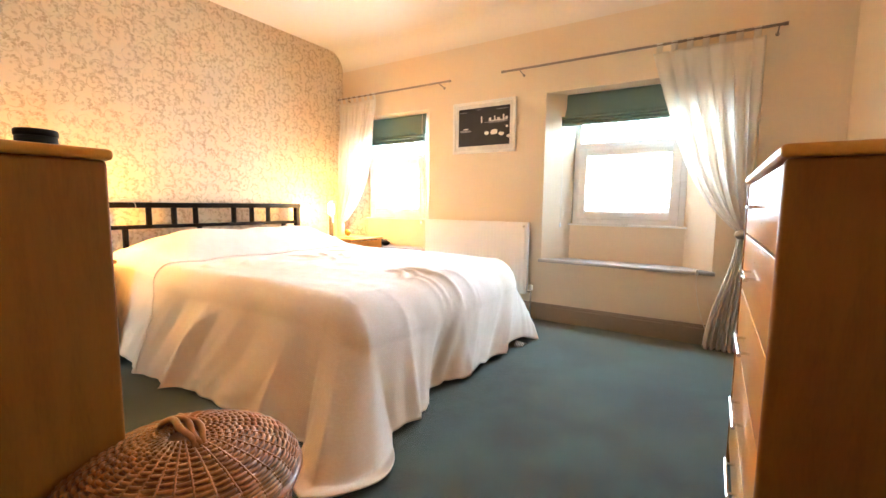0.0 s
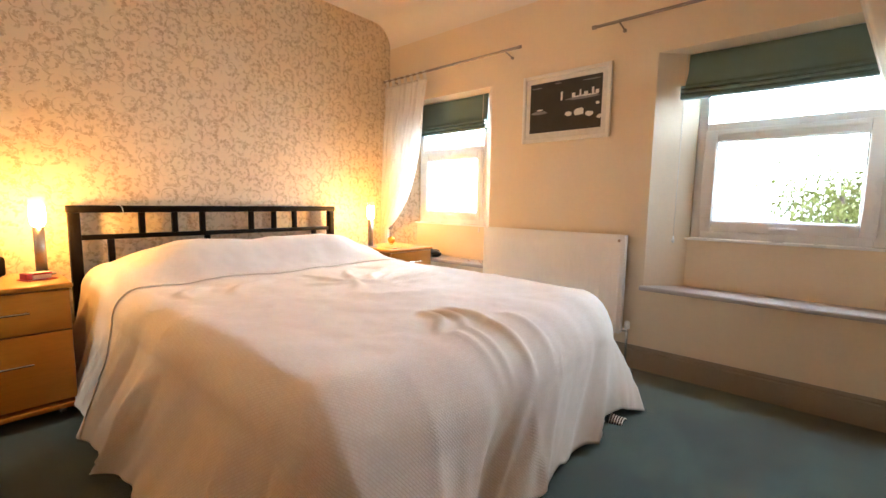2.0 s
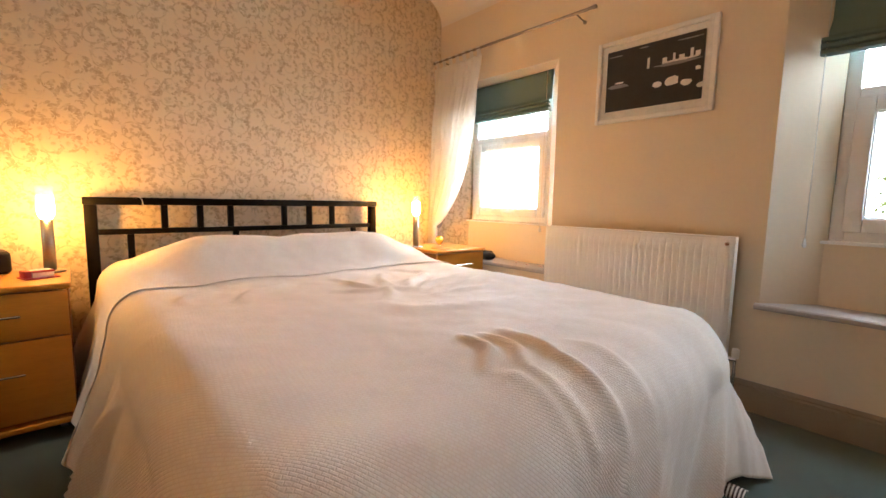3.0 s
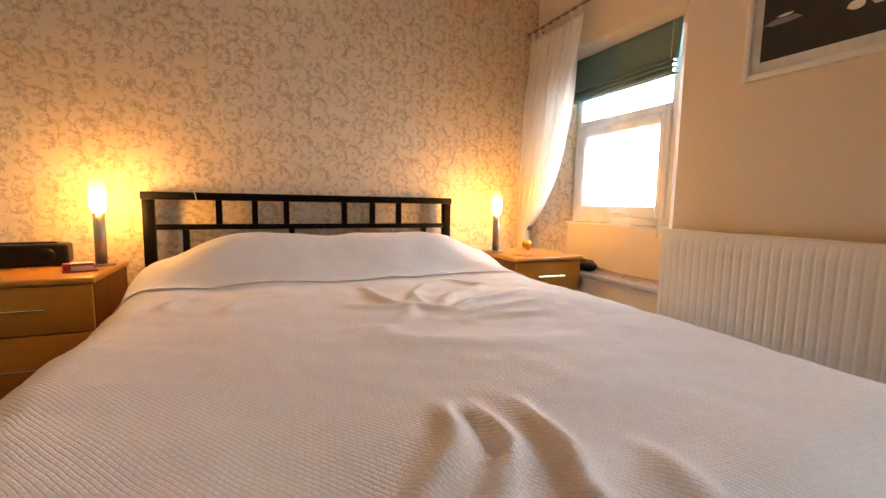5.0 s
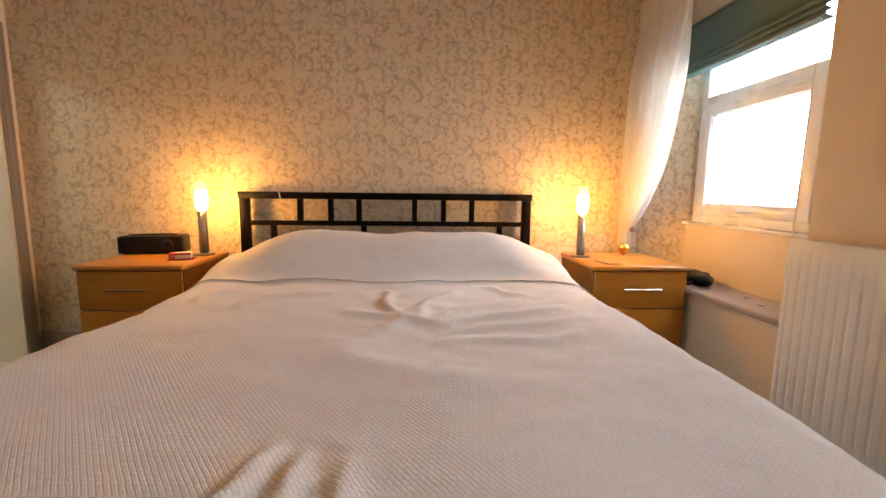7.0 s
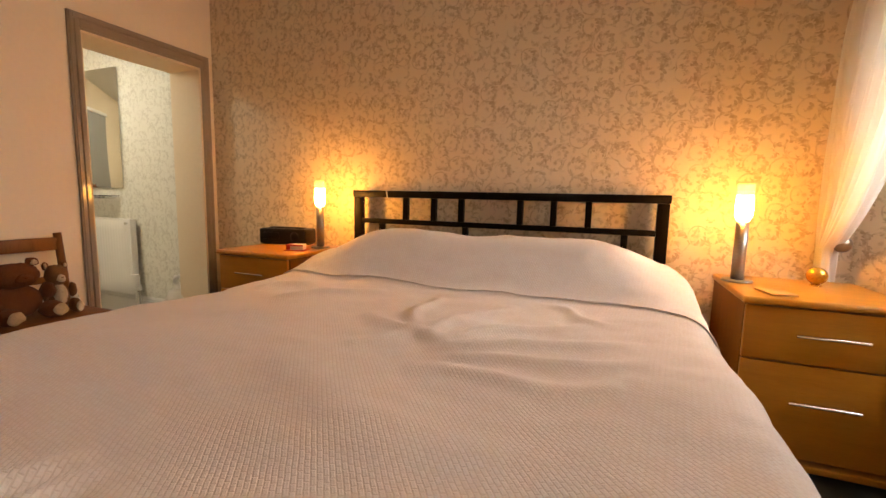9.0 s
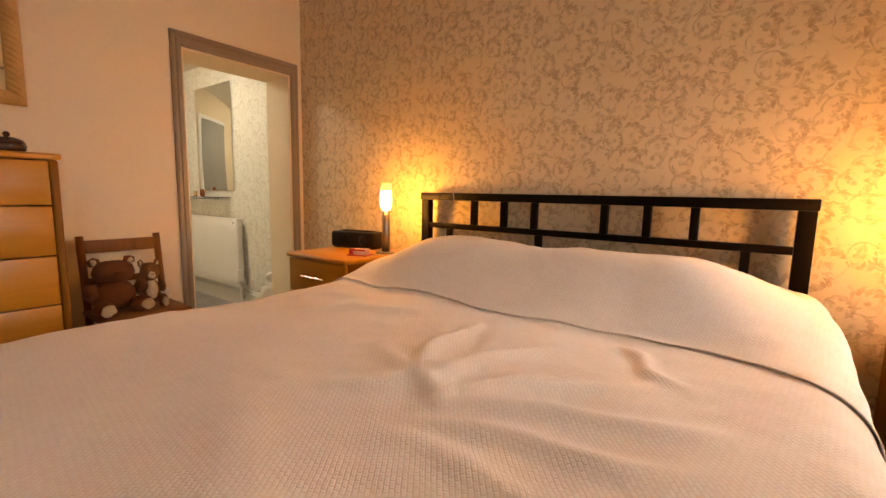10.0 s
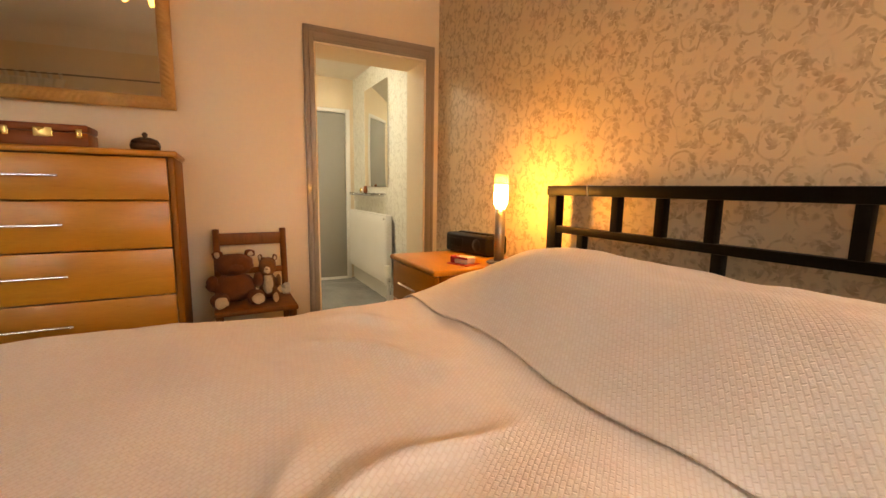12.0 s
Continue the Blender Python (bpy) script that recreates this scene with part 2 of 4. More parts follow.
STEEL = surface("brushed_steel", (0.30, 0.28, 0.265), 0.32, 1.0, 0.06, 6, 200, 0.05, stretch=(8, 8, 0.4))
POLE = surface("dull_nickel", (0.30, 0.26, 0.23), 0.35, 1.0, 0.06, 6, 200, 0.05)
CHROME = surface("chrome", (0.8, 0.79, 0.78), 0.14, 1.0, 0.03, 5, 60, 0.0)
BRASS = surface("worn_brass", (0.72, 0.50, 0.18), 0.25, 1.0, 0.1, 8, 80, 0.05)
SPREAD = woven("cream_bedspread", (0.86, 0.77, 0.68))
MATTRESS = surface("mattress_ticking", (0.7, 0.66, 0.6), 0.85)
SHEER = sheer("sheer_cream_curtain", (0.93, 0.89, 0.82))
TEAL = surface("teal_blind_fabric", (0.14, 0.215, 0.205), 0.85, vary=0.12, big=3, fine=220, relief=0.25, depth=0.001)
BLACK = surface("black_plastic", (0.007, 0.006, 0.006), 0.4, vary=0.15, big=10, fine=100, relief=0.04)
BLACK.node_tree.nodes["Principled BSDF"].inputs["Specular IOR Level"].default_value = 0.2
SHADE = glowing("lit_frosted_glass", LAMP, 200.0)
SPOT = glowing("lit_spot_glass", (1.0, 0.44, 0.10), 6.0)
CLEAR = glass("clear_glass")
THIN, _nt, _b = nodes_of("thin_clear_glass")
_b.inputs["Roughness"].default_value, _b.inputs["Base Color"].default_value = 0.05, (0.9, 0.9, 0.9, 1)
_tr, _mx = _nt.nodes.new("ShaderNodeBsdfTransparent"), _nt.nodes.new("ShaderNodeMixShader")
_mx.inputs[0].default_value = 0.12
_nt.links.new(_tr.outputs[0], _mx.inputs[1])
_nt.links.new(_b.outputs[0], _mx.inputs[2])
_nt.links.new(_mx.outputs[0], _nt.nodes["Material Output"].inputs[0])
MIRROR, _nt, _b = nodes_of("mirror_silver")
_b.inputs["Base Color"].default_value, _b.inputs["Metallic"].default_value, _b.inputs["Roughness"].default_value = (0.82, 0.84, 0.82, 1), 1.0, 0.015
PANE = glass("window_glass")
WICKER = surface("orange_brown_wicker", (0.31, 0.105, 0.017), 0.34, vary=0.4, big=25, fine=150, relief=0.15, coat=0.2)
PLUSH = surface("brown_plush", (0.13, 0.036, 0.007), 0.95, vary=0.3, big=18, fine=190, relief=0.9, depth=0.008)
PALEPLUSH = surface("pale_plush", (0.55, 0.42, 0.27), 0.95, vary=0.25, big=22, fine=190, relief=0.9, depth=0.008)
TANPLUSH = surface("tan_plush", (0.19, 0.08, 0.024), 0.95, vary=0.35, big=22, fine=190, relief=0.9, depth=0.008)
PRINT = surface("dark_print", (0.022, 0.022, 0.028), 0.35, vary=0.25, big=9, fine=60, relief=0.0)
PRINTW = surface("white_print", (0.72, 0.71, 0.68), 0.5, vary=0.1, big=30, fine=80, relief=0.0)
PRINTG = surface("grey_print", (0.22, 0.22, 0.23), 0.5, vary=0.3, big=30, fine=80, relief=0.0)
RED = surface("red_card", (0.42, 0.03, 0.04), 0.5, vary=0.1)
PINK = surface("pale_card", (0.75, 0.62, 0.58), 0.6, vary=0.05)
GREYDOOR = surface("grey_door_paint", (0.30, 0.285, 0.25), 0.5, vary=0.05, big=2, fine=60, relief=0.05)
STRIPE = stripes("striped_ticking", (0.75, 0.68, 0.6), (0.10, 0.07, 0.06), 28.0)
CABLE = surface("white_cable", (0.75, 0.70, 0.62), 0.5)
POT = surface("dark_glazed_pot", (0.05, 0.022, 0.014), 0.15, vary=0.3, big=14, fine=60, relief=0.03)
GRASS = surface("meadow_grass", (0.09, 0.13, 0.04), 0.95, vary=0.35, big=0.3, fine=6, relief=0.5, depth=0.05)
LEAF = surface("leaf_green", (0.19, 0.20, 0.06), 0.7, vary=0.4, big=2, fine=20)
BARK = surface("bark", (0.12, 0.09, 0.07), 0.9, vary=0.3, big=6, fine=40, relief=0.6, depth=0.02)

# ---- mesh helpers ----


def box(bm, x0, x1, y0, y1, z0, z1, bevel=0.0, seg=2):
    c = Vector(((x0 + x1) / 2, (y0 + y1) / 2, (z0 + z1) / 2))
    made = bmesh.ops.create_cube(bm, size=1, matrix=Matrix.Translation(c) @ Matrix.Diagonal((abs(x1 - x0), abs(y1 - y0), abs(z1 - z0), 1)))
    if bevel:
        edges = list({e for v in made["verts"] for e in v.link_edges})
        bmesh.ops.bevel(bm, geom=edges, offset=bevel, segments=seg, affect="EDGES", profile=0.5)
    return bm


def boxed(*a, **k):
    return box(bmesh.new(), *a, **k)


def rod(bm, a, b, r, r2=None, n=14):
    a, b = Vector(a), Vector(b)
    d = b - a
    m = Matrix.Translation((a + b) / 2) @ d.to_track_quat("Z", "Y").to_matrix().to_4x4()
    bmesh.ops.create_cone(bm, cap_ends=True, segments=n, radius1=r, radius2=r if r2 is None else r2, depth=d.length, matrix=m)
    return bm


def ball(bm, c, r, scale=(1, 1, 1), u=20, v=12):
    bmesh.ops.create_uvsphere(bm, u_segments=u, v_segments=v, radius=r, matrix=Matrix.Translation(c) @ Matrix.Diagonal((*scale, 1)))
    return bm


def lathe(bm, profile, n=32, centre=(0, 0, 0)):
    """Turns (radius, height) pairs about z."""
    rings = []
    for r, z in profile:
        rings.append([bm.verts.new((centre[0] + r * math.cos(2 * math.pi * i / n), centre[1] + r * math.sin(2 * math.pi * i / n), centre[2] + z)) for i in range(n)])
    for lo, hi in zip(rings, rings[1:]):
        for i in range(n):
            bm.faces.new((lo[i], lo[(i + 1) % n], hi[(i + 1) % n], hi[i]))
    bm.faces.new(rings[0][::-1])
    bm.faces.new(rings[-1])
    return bm


def prism(bm, outline, z0, z1):
    """A flat outline in x, y raised from z0 to z1."""
    lo = [bm.verts.new((x, y, z0)) for x, y in outline]
    hi = [bm.verts.new((x, y, z1)) for x, y in outline]
    n = len(outline)
    bm.faces.new(lo[::-1])
    bm.faces.new(hi)
    for i in range(n):
        bm.faces.new((lo[i], lo[(i + 1) % n], hi[(i + 1) % n], hi[i]))
    bmesh.ops.recalc_face_normals(bm, faces=bm.faces)
    return bm


def along_x(bm, outline, x0, x1):
    """A flat outline in y, z drawn out from x0 to x1."""
    lo = [bm.verts.new((x0, y, z)) for y, z in outline]
    hi = [bm.verts.new((x1, y, z)) for y, z in outline]
    n = len(outline)
    bm.faces.new(lo[::-1])
    bm.faces.new(hi)
    for i in range(n):
        bm.faces.new((lo[i], lo[(i + 1) % n], hi[(i + 1) % n], hi[i]))
    bmesh.ops.recalc_face_normals(bm, faces=bm.faces)
    return bm


def tube(bm, pts, r, n=8):
    """A bent round bar through pts."""
    pts = [Vector(p) for p in pts]
    rings = []
    for i, p in enumerate(pts):
        d = (pts[min(i + 1, len(pts) - 1)] - pts[max(i - 1, 0)]).normalized()
        q = d.to_track_quat("Z", "Y")
        rings.append([bm.verts.new(p + q @ Vector((r * math.cos(2 * math.pi * k / n), r * math.sin(2 * math.pi * k / n), 0))) for k in range(n)])
    for lo, hi in zip(rings, rings[1:]):
        for k in range(n):
            bm.faces.new((lo[k], lo[(k + 1) % n], hi[(k + 1) % n], hi[k]))
    bm.faces.new(rings[0][::-1])
    bm.faces.new(rings[-1])
    return bm


def sheet(nu, nv, f, uv=None):
    """A grid of nu x nv points from f(u, v), with u and v from 0 to 1; uv gives its texture coordinates."""
    bm = bmesh.new()
    grid = [[bm.verts.new(f(i / (nu - 1), j / (nv - 1))) for j in range(nv)] for i in range(nu)]
    layer = bm.loops.layers.uv.new("UVMap") if uv else None
    for i in range(nu - 1):
        for j in range(nv - 1):
            face = bm.faces.new((grid[i][j], grid[i + 1][j], grid[i + 1][j + 1], grid[i][j + 1]))
            if uv:
                for loop, (a, b) in zip(face.loops, ((i, j), (i + 1, j), (i + 1, j + 1), (i, j + 1))):
                    loop[layer].uv = uv(a / (nu - 1), b / (nv - 1))
    return bm


def mesh_of(name, bm, material, smooth=True, angle=35):
    if smooth:
        for f in bm.faces:
            f.smooth = True
        for e in bm.edges:
            if len(e.link_faces) == 2 and e.calc_face_angle(0) > radians(angle):
                e.smooth = False
    me = bpy.data.meshes.new(name)
    bm.to_mesh(me)
    bm.free()
    me.materials.append(material)
    return me


def part(name, bm, material, parent, label="", smooth=True):
    ob = new(name, mesh_of(name, bm, material, smooth))
    ob.parent = parent
    return tagged(ob, label)


def thing(name, x, y, z, label, category, group="", turn=0):
    ob = new(name)
    ob.empty_display_size = 0.1
    ob.matrix_basis = pose(x, y, z, 0, 0, turn)
    return tagged(ob, label, category, group)


def structure(name, bm, material, label, category, smooth=True):
    return tagged(new(name, mesh_of(name, bm, material, smooth)), label, category, kind="structure")


def thicken(ob, t, offset=0.0):
    mod = ob.modifiers.new("thickness", "SOLIDIFY")
    mod.thickness, mod.offset = t, offset
    return ob


# ---- the room ----
XW, XE, YS, YN, ZC = -3.70, 0.80, 0.0, 3.84, 2.785
YG = 4.07           # inner face of the window frames
ROUT = 4.34         # outer face of the window wall
HALL_Z, HALL_Y = -0.10, -2.40
R1 = (-3.70, -2.455, 0.567, 2.04)    # window recesses: x0, x1, sill, head
R2 = (-1.205, 0.125, 0.567, 2.04)
W1 = (-3.49, -2.64)                   # window frames
W2 = (-1.00, -0.09)

structure("floor", boxed(XW - 0.3, XE + 0.3, -0.02, YN + 0.3, -0.2, 0), CARPET, "worn teal green fitted carpet", "carpet")
structure("floor_hall", boxed(-3.78, -2.2, HALL_Y - 0.2, -0.02, -0.25, HALL_Z), GREY_CARPET, "grey carpet in the room beyond the doorway", "carpet")
structure("ceiling", boxed(XW - 0.3, XE + 0.3, -0.3, ROUT, ZC, ZC + 0.2), CEIL, "cream painted plaster ceiling", "ceiling")
structure("ceiling_hall", boxed(-4.0, -2.0, HALL_Y - 0.2, -0.3, 2.28, 2.45), CEIL, "cream painted ceiling beyond the doorway", "ceiling")
cove = [(YN + 0.01, ZC + 0.01), (YN + 0.01, ZC - 0.2)] + [(YN - 0.2 * (1 - math.cos(k * math.pi / 20)), ZC - 0.2 * (1 - math.sin(k * math.pi / 20))) for k in range(11)] + [(YN - 0.2, ZC + 0.01)]
structure("ceiling_cove", along_x(bmesh.new(), cove, XW, XE), CEIL, "rounded plaster join of ceiling and window wall", "ceiling")
structure("wall_west", boxed(XW - 0.3, XW, -0.02, ROUT, -0.2, ZC), PAPER, "cream wallpaper with brown leafy toile print", "wall")
structure("wall_east", boxed(XE, XE + 0.3, -0.3, ROUT, -0.2, ZC), CREAM, "plain cream painted wall", "wall")
# window wall, in bays round its two recesses
bm = bmesh.new()
box(bm, R1[1], R2[0], YN, ROUT, -0.2, ZC)
box(bm, R2[1], XE, YN, ROUT, -0.2, ZC)
for r in (R1, R2):
    box(bm, r[0], r[1], YN, ROUT, r[3], ZC)
    box(bm, r[0], r[1], YN, ROUT, -0.2, r[2] - 0.03)
north = structure("wall_north", bm, CREAM, "cream painted thick cottage wall with two window recesses", "wall", smooth=False)
for r, w, m in ((R1, W1, PAPER), (R2, W2, CREAM)):
    left = prism(bmesh.new(), [(r[0], YN), (w[0], YG - 0.02), (w[0], ROUT), (r[0], ROUT)], r[2] - 0.03, r[3])
    part("reveal", left, m, north, "splayed window reveal", smooth=False)
    right = prism(bmesh.new(), [(r[1], YN), (r[1], ROUT), (w[1], ROUT), (w[1], YG - 0.02)], r[2] - 0.03, r[3])
    part("reveal", right, CREAM, north, "splayed window reveal", smooth=False)
    apron = along_x(bmesh.new(), [(YG - 0.03, r[2] - 0.02), (YG - 0.03, 0.885), (ROUT, 0.885), (ROUT, r[2] - 0.02)], r[0] + 0.002, r[1] - 0.002)
    part("apron", apron, CREAM, north, "sloped panel under the window", smooth=False)
# door wall
DX0, DX1, DZ = -3.60, -2.845, 1.895
EX0, EX1 = -0.40, 0.42      # entrance from the landing
bm = bmesh.new()
box(bm, XW - 0.3, DX0, -0.3, YS, -0.2, ZC)
box(bm, DX1, EX0, -0.3, YS, -0.2, ZC)
box(bm, EX1, XE + 0.3, -0.3, YS, -0.2, ZC)
box(bm, EX0, EX1, -0.3, YS, 1.95, ZC)
box(bm, DX0, DX1, -0.3, YS, DZ, ZC)
box(bm, DX0, DX1, -0.3, -0.02, -0.2, -0.012)
structure("wall_south", bm, CREAM, "cream painted wall with an open doorway", "wall", smooth=False)
# unseen landing behind the entrance, added dark to cut bounce onto the chests
bm = bmesh.new()
box(bm, -0.9, 0.9, -1.7, -1.5, -0.2, 2.5)
box(bm, -0.9, -0.7, -1.5, -0.3, -0.2, 2.5)
box(bm, 0.7, 0.9, -1.5, -0.3, -0.2, 2.5)
structure("wall_landing", bm, CREAM, "cream walls of the unseen, unlit landing", "wall", smooth=False)
structure("ceiling_landing", boxed(-0.9, 0.9, -1.7, -0.3, 2.5, 2.6), CEIL, "ceiling of the unseen, unlit landing", "ceiling")
structure("floor_landing", boxed(-0.9, 0.9, -1.7, -0.02, -0.2, 0.0), CARPET, "teal carpet on the unseen landing", "carpet")
bm = bmesh.new()
box(bm, -4.0, -3.77, HALL_Y - 0.2, -0.3, -0.3, 2.45)
structure("wall_hall_west", bm, PALE_PAPER, "pale wallpapered wall beyond the doorway", "wall")
bm = bmesh.new()
box(bm, -4.0, -2.0, HALL_Y - 0.3, HALL_Y, -0.3, 2.45)
structure("wall_hall_south", bm, CREAM, "cream end wall beyond the doorway", "wall")
bm = bmesh.new()
box(bm, -2.2, -2.0, HALL_Y, -0.3, -0.3, 2.45)
structure("wall_hall_east", bm, CREAM, "cream side wall beyond the doorway", "wall")


def skirting(name, run, axis, at, side, h=0.155, z=0.0, m=TAUPE):
    """Moulded board: axis is the one it runs along, side the way its face looks."""
    o = [(0, 0), (0.020, 0), (0.020, h * 0.80), (0.012, h * 0.84), (0.014, h * 0.9), (0.006, h), (0, h)]
    bm = along_x(bmesh.new(), o, run[0], run[1])
    m4 = Matrix.Translation((0, at, z)) @ Matrix.Diagonal((1, side, 1, 1)) if axis == "x" else Matrix(((0, side, 0, at), (1, 0, 0, 0), (0, 0, 1, z), (0, 0, 0, 1)))
    bmesh.ops.transform(bm, matrix=m4, verts=bm.verts)
    bmesh.ops.recalc_face_normals(bm, faces=bm.faces)
    return structure(name, bm, m, "taupe painted moulded skirting board" if m is TAUPE else "white painted skirting board", "skirting board", smooth=False)


skirting("baseboard_north", (XW + 0.021, XE - 0.021), "x", YN, -1)
skirting("baseboard_west", (0.0, YN), "y", XW, 1)
skirting("baseboard_east", (0.0, YN), "y", XE, -1)
skirting("baseboard_south", (-2.78, EX0 - 0.07), "x", YS, 1)
skirting("baseboard_hall", (HALL_Y, -0.3), "y", -3.77, 1, 0.17, HALL_Z, WHITE)


def sill(name, x0, x1, r):
    o = [(YN - 0.032, r[2] - 0.028), (YN - 0.036, r[2] - 0.02), (YN - 0.036, r[2] - 0.006), (YN - 0.03, r[2]), (YG - 0.03, r[2]), (YG - 0.03, r[2] - 0.028)]
    return structure(name, along_x(bmesh.new(), o, x0, x1), SILLPAINT, "grey painted wooden window board", "window sill", smooth=False)


sill("window_sill_1", R1[0] + 0.02, R1[1] + 0.02, R1)
sill("window_sill_2", R2[0] - 0.015, R2[1] + 0.02, R2)


def rail_frame(bm, x0, x1, z0, z1, y0, y1, w, bevel=0.006):
    """Four bars round an opening."""
    box(bm, x0, x0 + w, y0, y1, z0, z1, bevel, 2)
    box(bm, x1 - w, x1, y0, y1, z0, z1, bevel, 2)
    box(bm, x0 + w, x1 - w, y0, y1, z0, z0 + w, bevel, 2)
    box(bm, x0 + w, x1 - w, y0, y1, z1 - w, z1, bevel, 2)
    return bm


def window(name, w):
    x0, x1 = w
    z0, z1, zt = 0.89, 2.04, 1.585
    win = tagged(new(name), "white plastic window with an opening lower sash", "window", kind="structure")
    bm = rail_frame(bmesh.new(), x0, x1, z0, z1, YG, YG + 0.07, 0.055)
    box(bm, x0 + 0.055, x1 - 0.055, YG, YG + 0.07, zt - 0.028, zt + 0.028, 0.005)
    part("window_frame", bm, UPVC, win)
    sash = part("sash", rail_frame(bmesh.new(), x0 + 0.045, x1 - 0.045, z0 + 0.045, zt - 0.018, YG - 0.016, YG + 0.05, 0.068, 0.008), UPVC, win, "white opening sash")
    bead = rail_frame(bmesh.new(), x0 + 0.108, x1 - 0.108, z0 + 0.108, zt - 0.081, YG - 0.004, YG + 0.03, 0.012, 0.003)
    part("glazing_bead", bead, UPVC, sash)
    p = part("pane", boxed(x0 + 0.1, x1 - 0.1, YG + 0.03, YG + 0.036, z0 + 0.1, zt - 0.07), PANE, sash)
    q = part("pane", boxed(x0 + 0.05, x1 - 0.05, YG + 0.03, YG + 0.036, zt + 0.02, z1 - 0.05), PANE, win)
    p.visible_shadow = q.visible_shadow = False
    cx = (x0 + x1) / 2
    bm = boxed(cx - 0.045, cx + 0.045, YG - 0.024, YG - 0.015, z0 + 0.062, z0 + 0.086, 0.004)
    box(bm, cx - 0.02, cx + 0.085, YG - 0.045, YG - 0.03, z0 + 0.068, z0 + 0.082, 0.005)
    rod(bm, (cx - 0.01, YG - 0.018, z0 + 0.075), (cx - 0.01, YG - 0.04, z0 + 0.075), 0.008)
    part("handle", bm, UPVC, sash, "white lever handle")
    bm = boxed(x0 + 0.12, x1 - 0.12, YG - 0.022, YG - 0.014, zt - 0.052, zt - 0.036, 0.003)
    part("trickle_vent", bm, UPVC, sash, "slim white trickle vent")
    part("window_board", boxed(x0 - 0.03, x1 + 0.03, YG - 0.045, YG + 0.01, z0 - 0.016, z0, 0.004), UPVC, win, "white strip under the frame")
    return win


window("window_1", W1)
window("window_2", W2)


def architrave(bm, x0, x1, z1, z0, y, w, h):
    """Moulded surround on three sides of a doorway: stepped bars, w wide at the sides and h over the head."""
    for d0, d1, t in ((0.0, 1.0, 0.016), (0.12, 0.5, 0.024), (0.62, 0.9, 0.022)):
        a, b, c, d = d0 * w, d1 * w, d0 * h, d1 * h
        box(bm, x0 - b, x0 - a, y, y + t, z0, z1 + d, 0.003, 1)
        box(bm, x1 + a, x1 + b, y, y + t, z0, z1 + d, 0.003, 1)
        box(bm, x0 - a, x1 + a, y, y + t, z1 + c, z1 + d, 0.003, 1)
    return bm


door = tagged(new("door_1"), "taupe moulded frame of an open doorway", "doorway", kind="structure")
part("architrave", architrave(bmesh.new(), DX0, DX1, DZ, 0, YS, 0.062, 0.088), TAUPE, door)
bm = bmesh.new()
box(bm, DX0, DX0 + 0.012, -0.3, YS, -0.01, DZ)
box(bm, DX1 - 0.012, DX1, -0.3, YS, -0.01, DZ)
box(bm, DX0 + 0.012, DX1 - 0.012, -0.3, YS, DZ - 0.012, DZ)
part("door_lining", bm, CREAM, door, smooth=False)

entry = tagged(new("door_3"), "taupe moulded frame of the entrance doorway", "doorway", kind="structure")
part("architrave", architrave(bmesh.new(), EX0, EX1, 1.95, 0, YS, 0.062, 0.088), TAUPE, entry)

hall_door = tagged(new("door_2"), "closed grey flush door beyond the doorway", "door", kind="structure")
part("leaf", boxed(-3.66, -2.90, HALL_Y + 0.002, HALL_Y + 0.035, HALL_Z + 0.01, 1.88, 0.004), GREYDOOR, hall_door)
bm = boxed(-3.715, -3.665, HALL_Y, HALL_Y + 0.045, HALL_Z, 1.93, 0.004)
box(bm, -3.665, -2.85, HALL_Y, HALL_Y + 0.045, 1.885, 1.93, 0.004)
part("architrave", bm, WHITE, hall_door, "white door surround")
part("threshold", boxed(-3.66, -2.9, HALL_Y + 0.036, HALL_Y + 0.06, HALL_Z, HALL_Z + 0.03, 0.003), WHITE, hall_door, "white board at the foot of the door")

# ---- bed ----
bed = thing("double_bed", -2.35, 2.2, 0, "wide double bed with a black slatted headboard and cream bedspread", "bed")
OX, OY = -2.35, 2.2
HX0, HX1 = -3.643 - OX, -3.598 - OX
HY0, HY1 = 1.305 - OY, 3.095 - OY
for y0, y1 in ((HY0, HY0 + 0.055), (HY1 - 0.055, HY1)):
    part("headboard_post", boxed(HX0, HX1, y0, y1, 0.0, 1.0, 0.004), BLACKWOOD, bed)
part("headboard_rail", boxed(HX0 - 0.006, HX1 + 0.006, HY0 - 0.004, HY1 + 0.004, 1.0, 1.042, 0.005), BLACKWOOD, bed, "black top rail of the headboard")
part("headboard_rail", boxed(HX0 + 0.004, HX1 - 0.004, HY0 + 0.055, HY1 - 0.055, 0.838, 0.868, 0.003), BLACKWOOD, bed)
part("headboard_rail", boxed(HX0 + 0.004, HX1 - 0.004, HY0 + 0.055, HY1 - 0.055, 0.50, 0.56, 0.003), BLACKWOOD, bed)
for y in (1.665, 1.85, 2.022, 2.365, 2.545, 2.722):
    part("headboard_slat", boxed(HX0 + 0.006, HX1 - 0.006, y - OY - 0.016, y - OY + 0.016, 0.868, 1.0, 0.002), BLACKWOOD, bed)
for y in (1.50, 2.05, 2.9):
    part("headboard_slat", boxed(HX0 + 0.006, HX1 - 0.006, y - OY - 0.016, y - OY + 0.016, 0.56, 0.838, 0.002), BLACKWOOD, bed)
part("mattress", boxed(-3.57 - OX, -1.32 - OX, 1.54 - OY, 2.95 - OY, 0.30, 0.58, 0.08, 4), MATTRESS, bed)
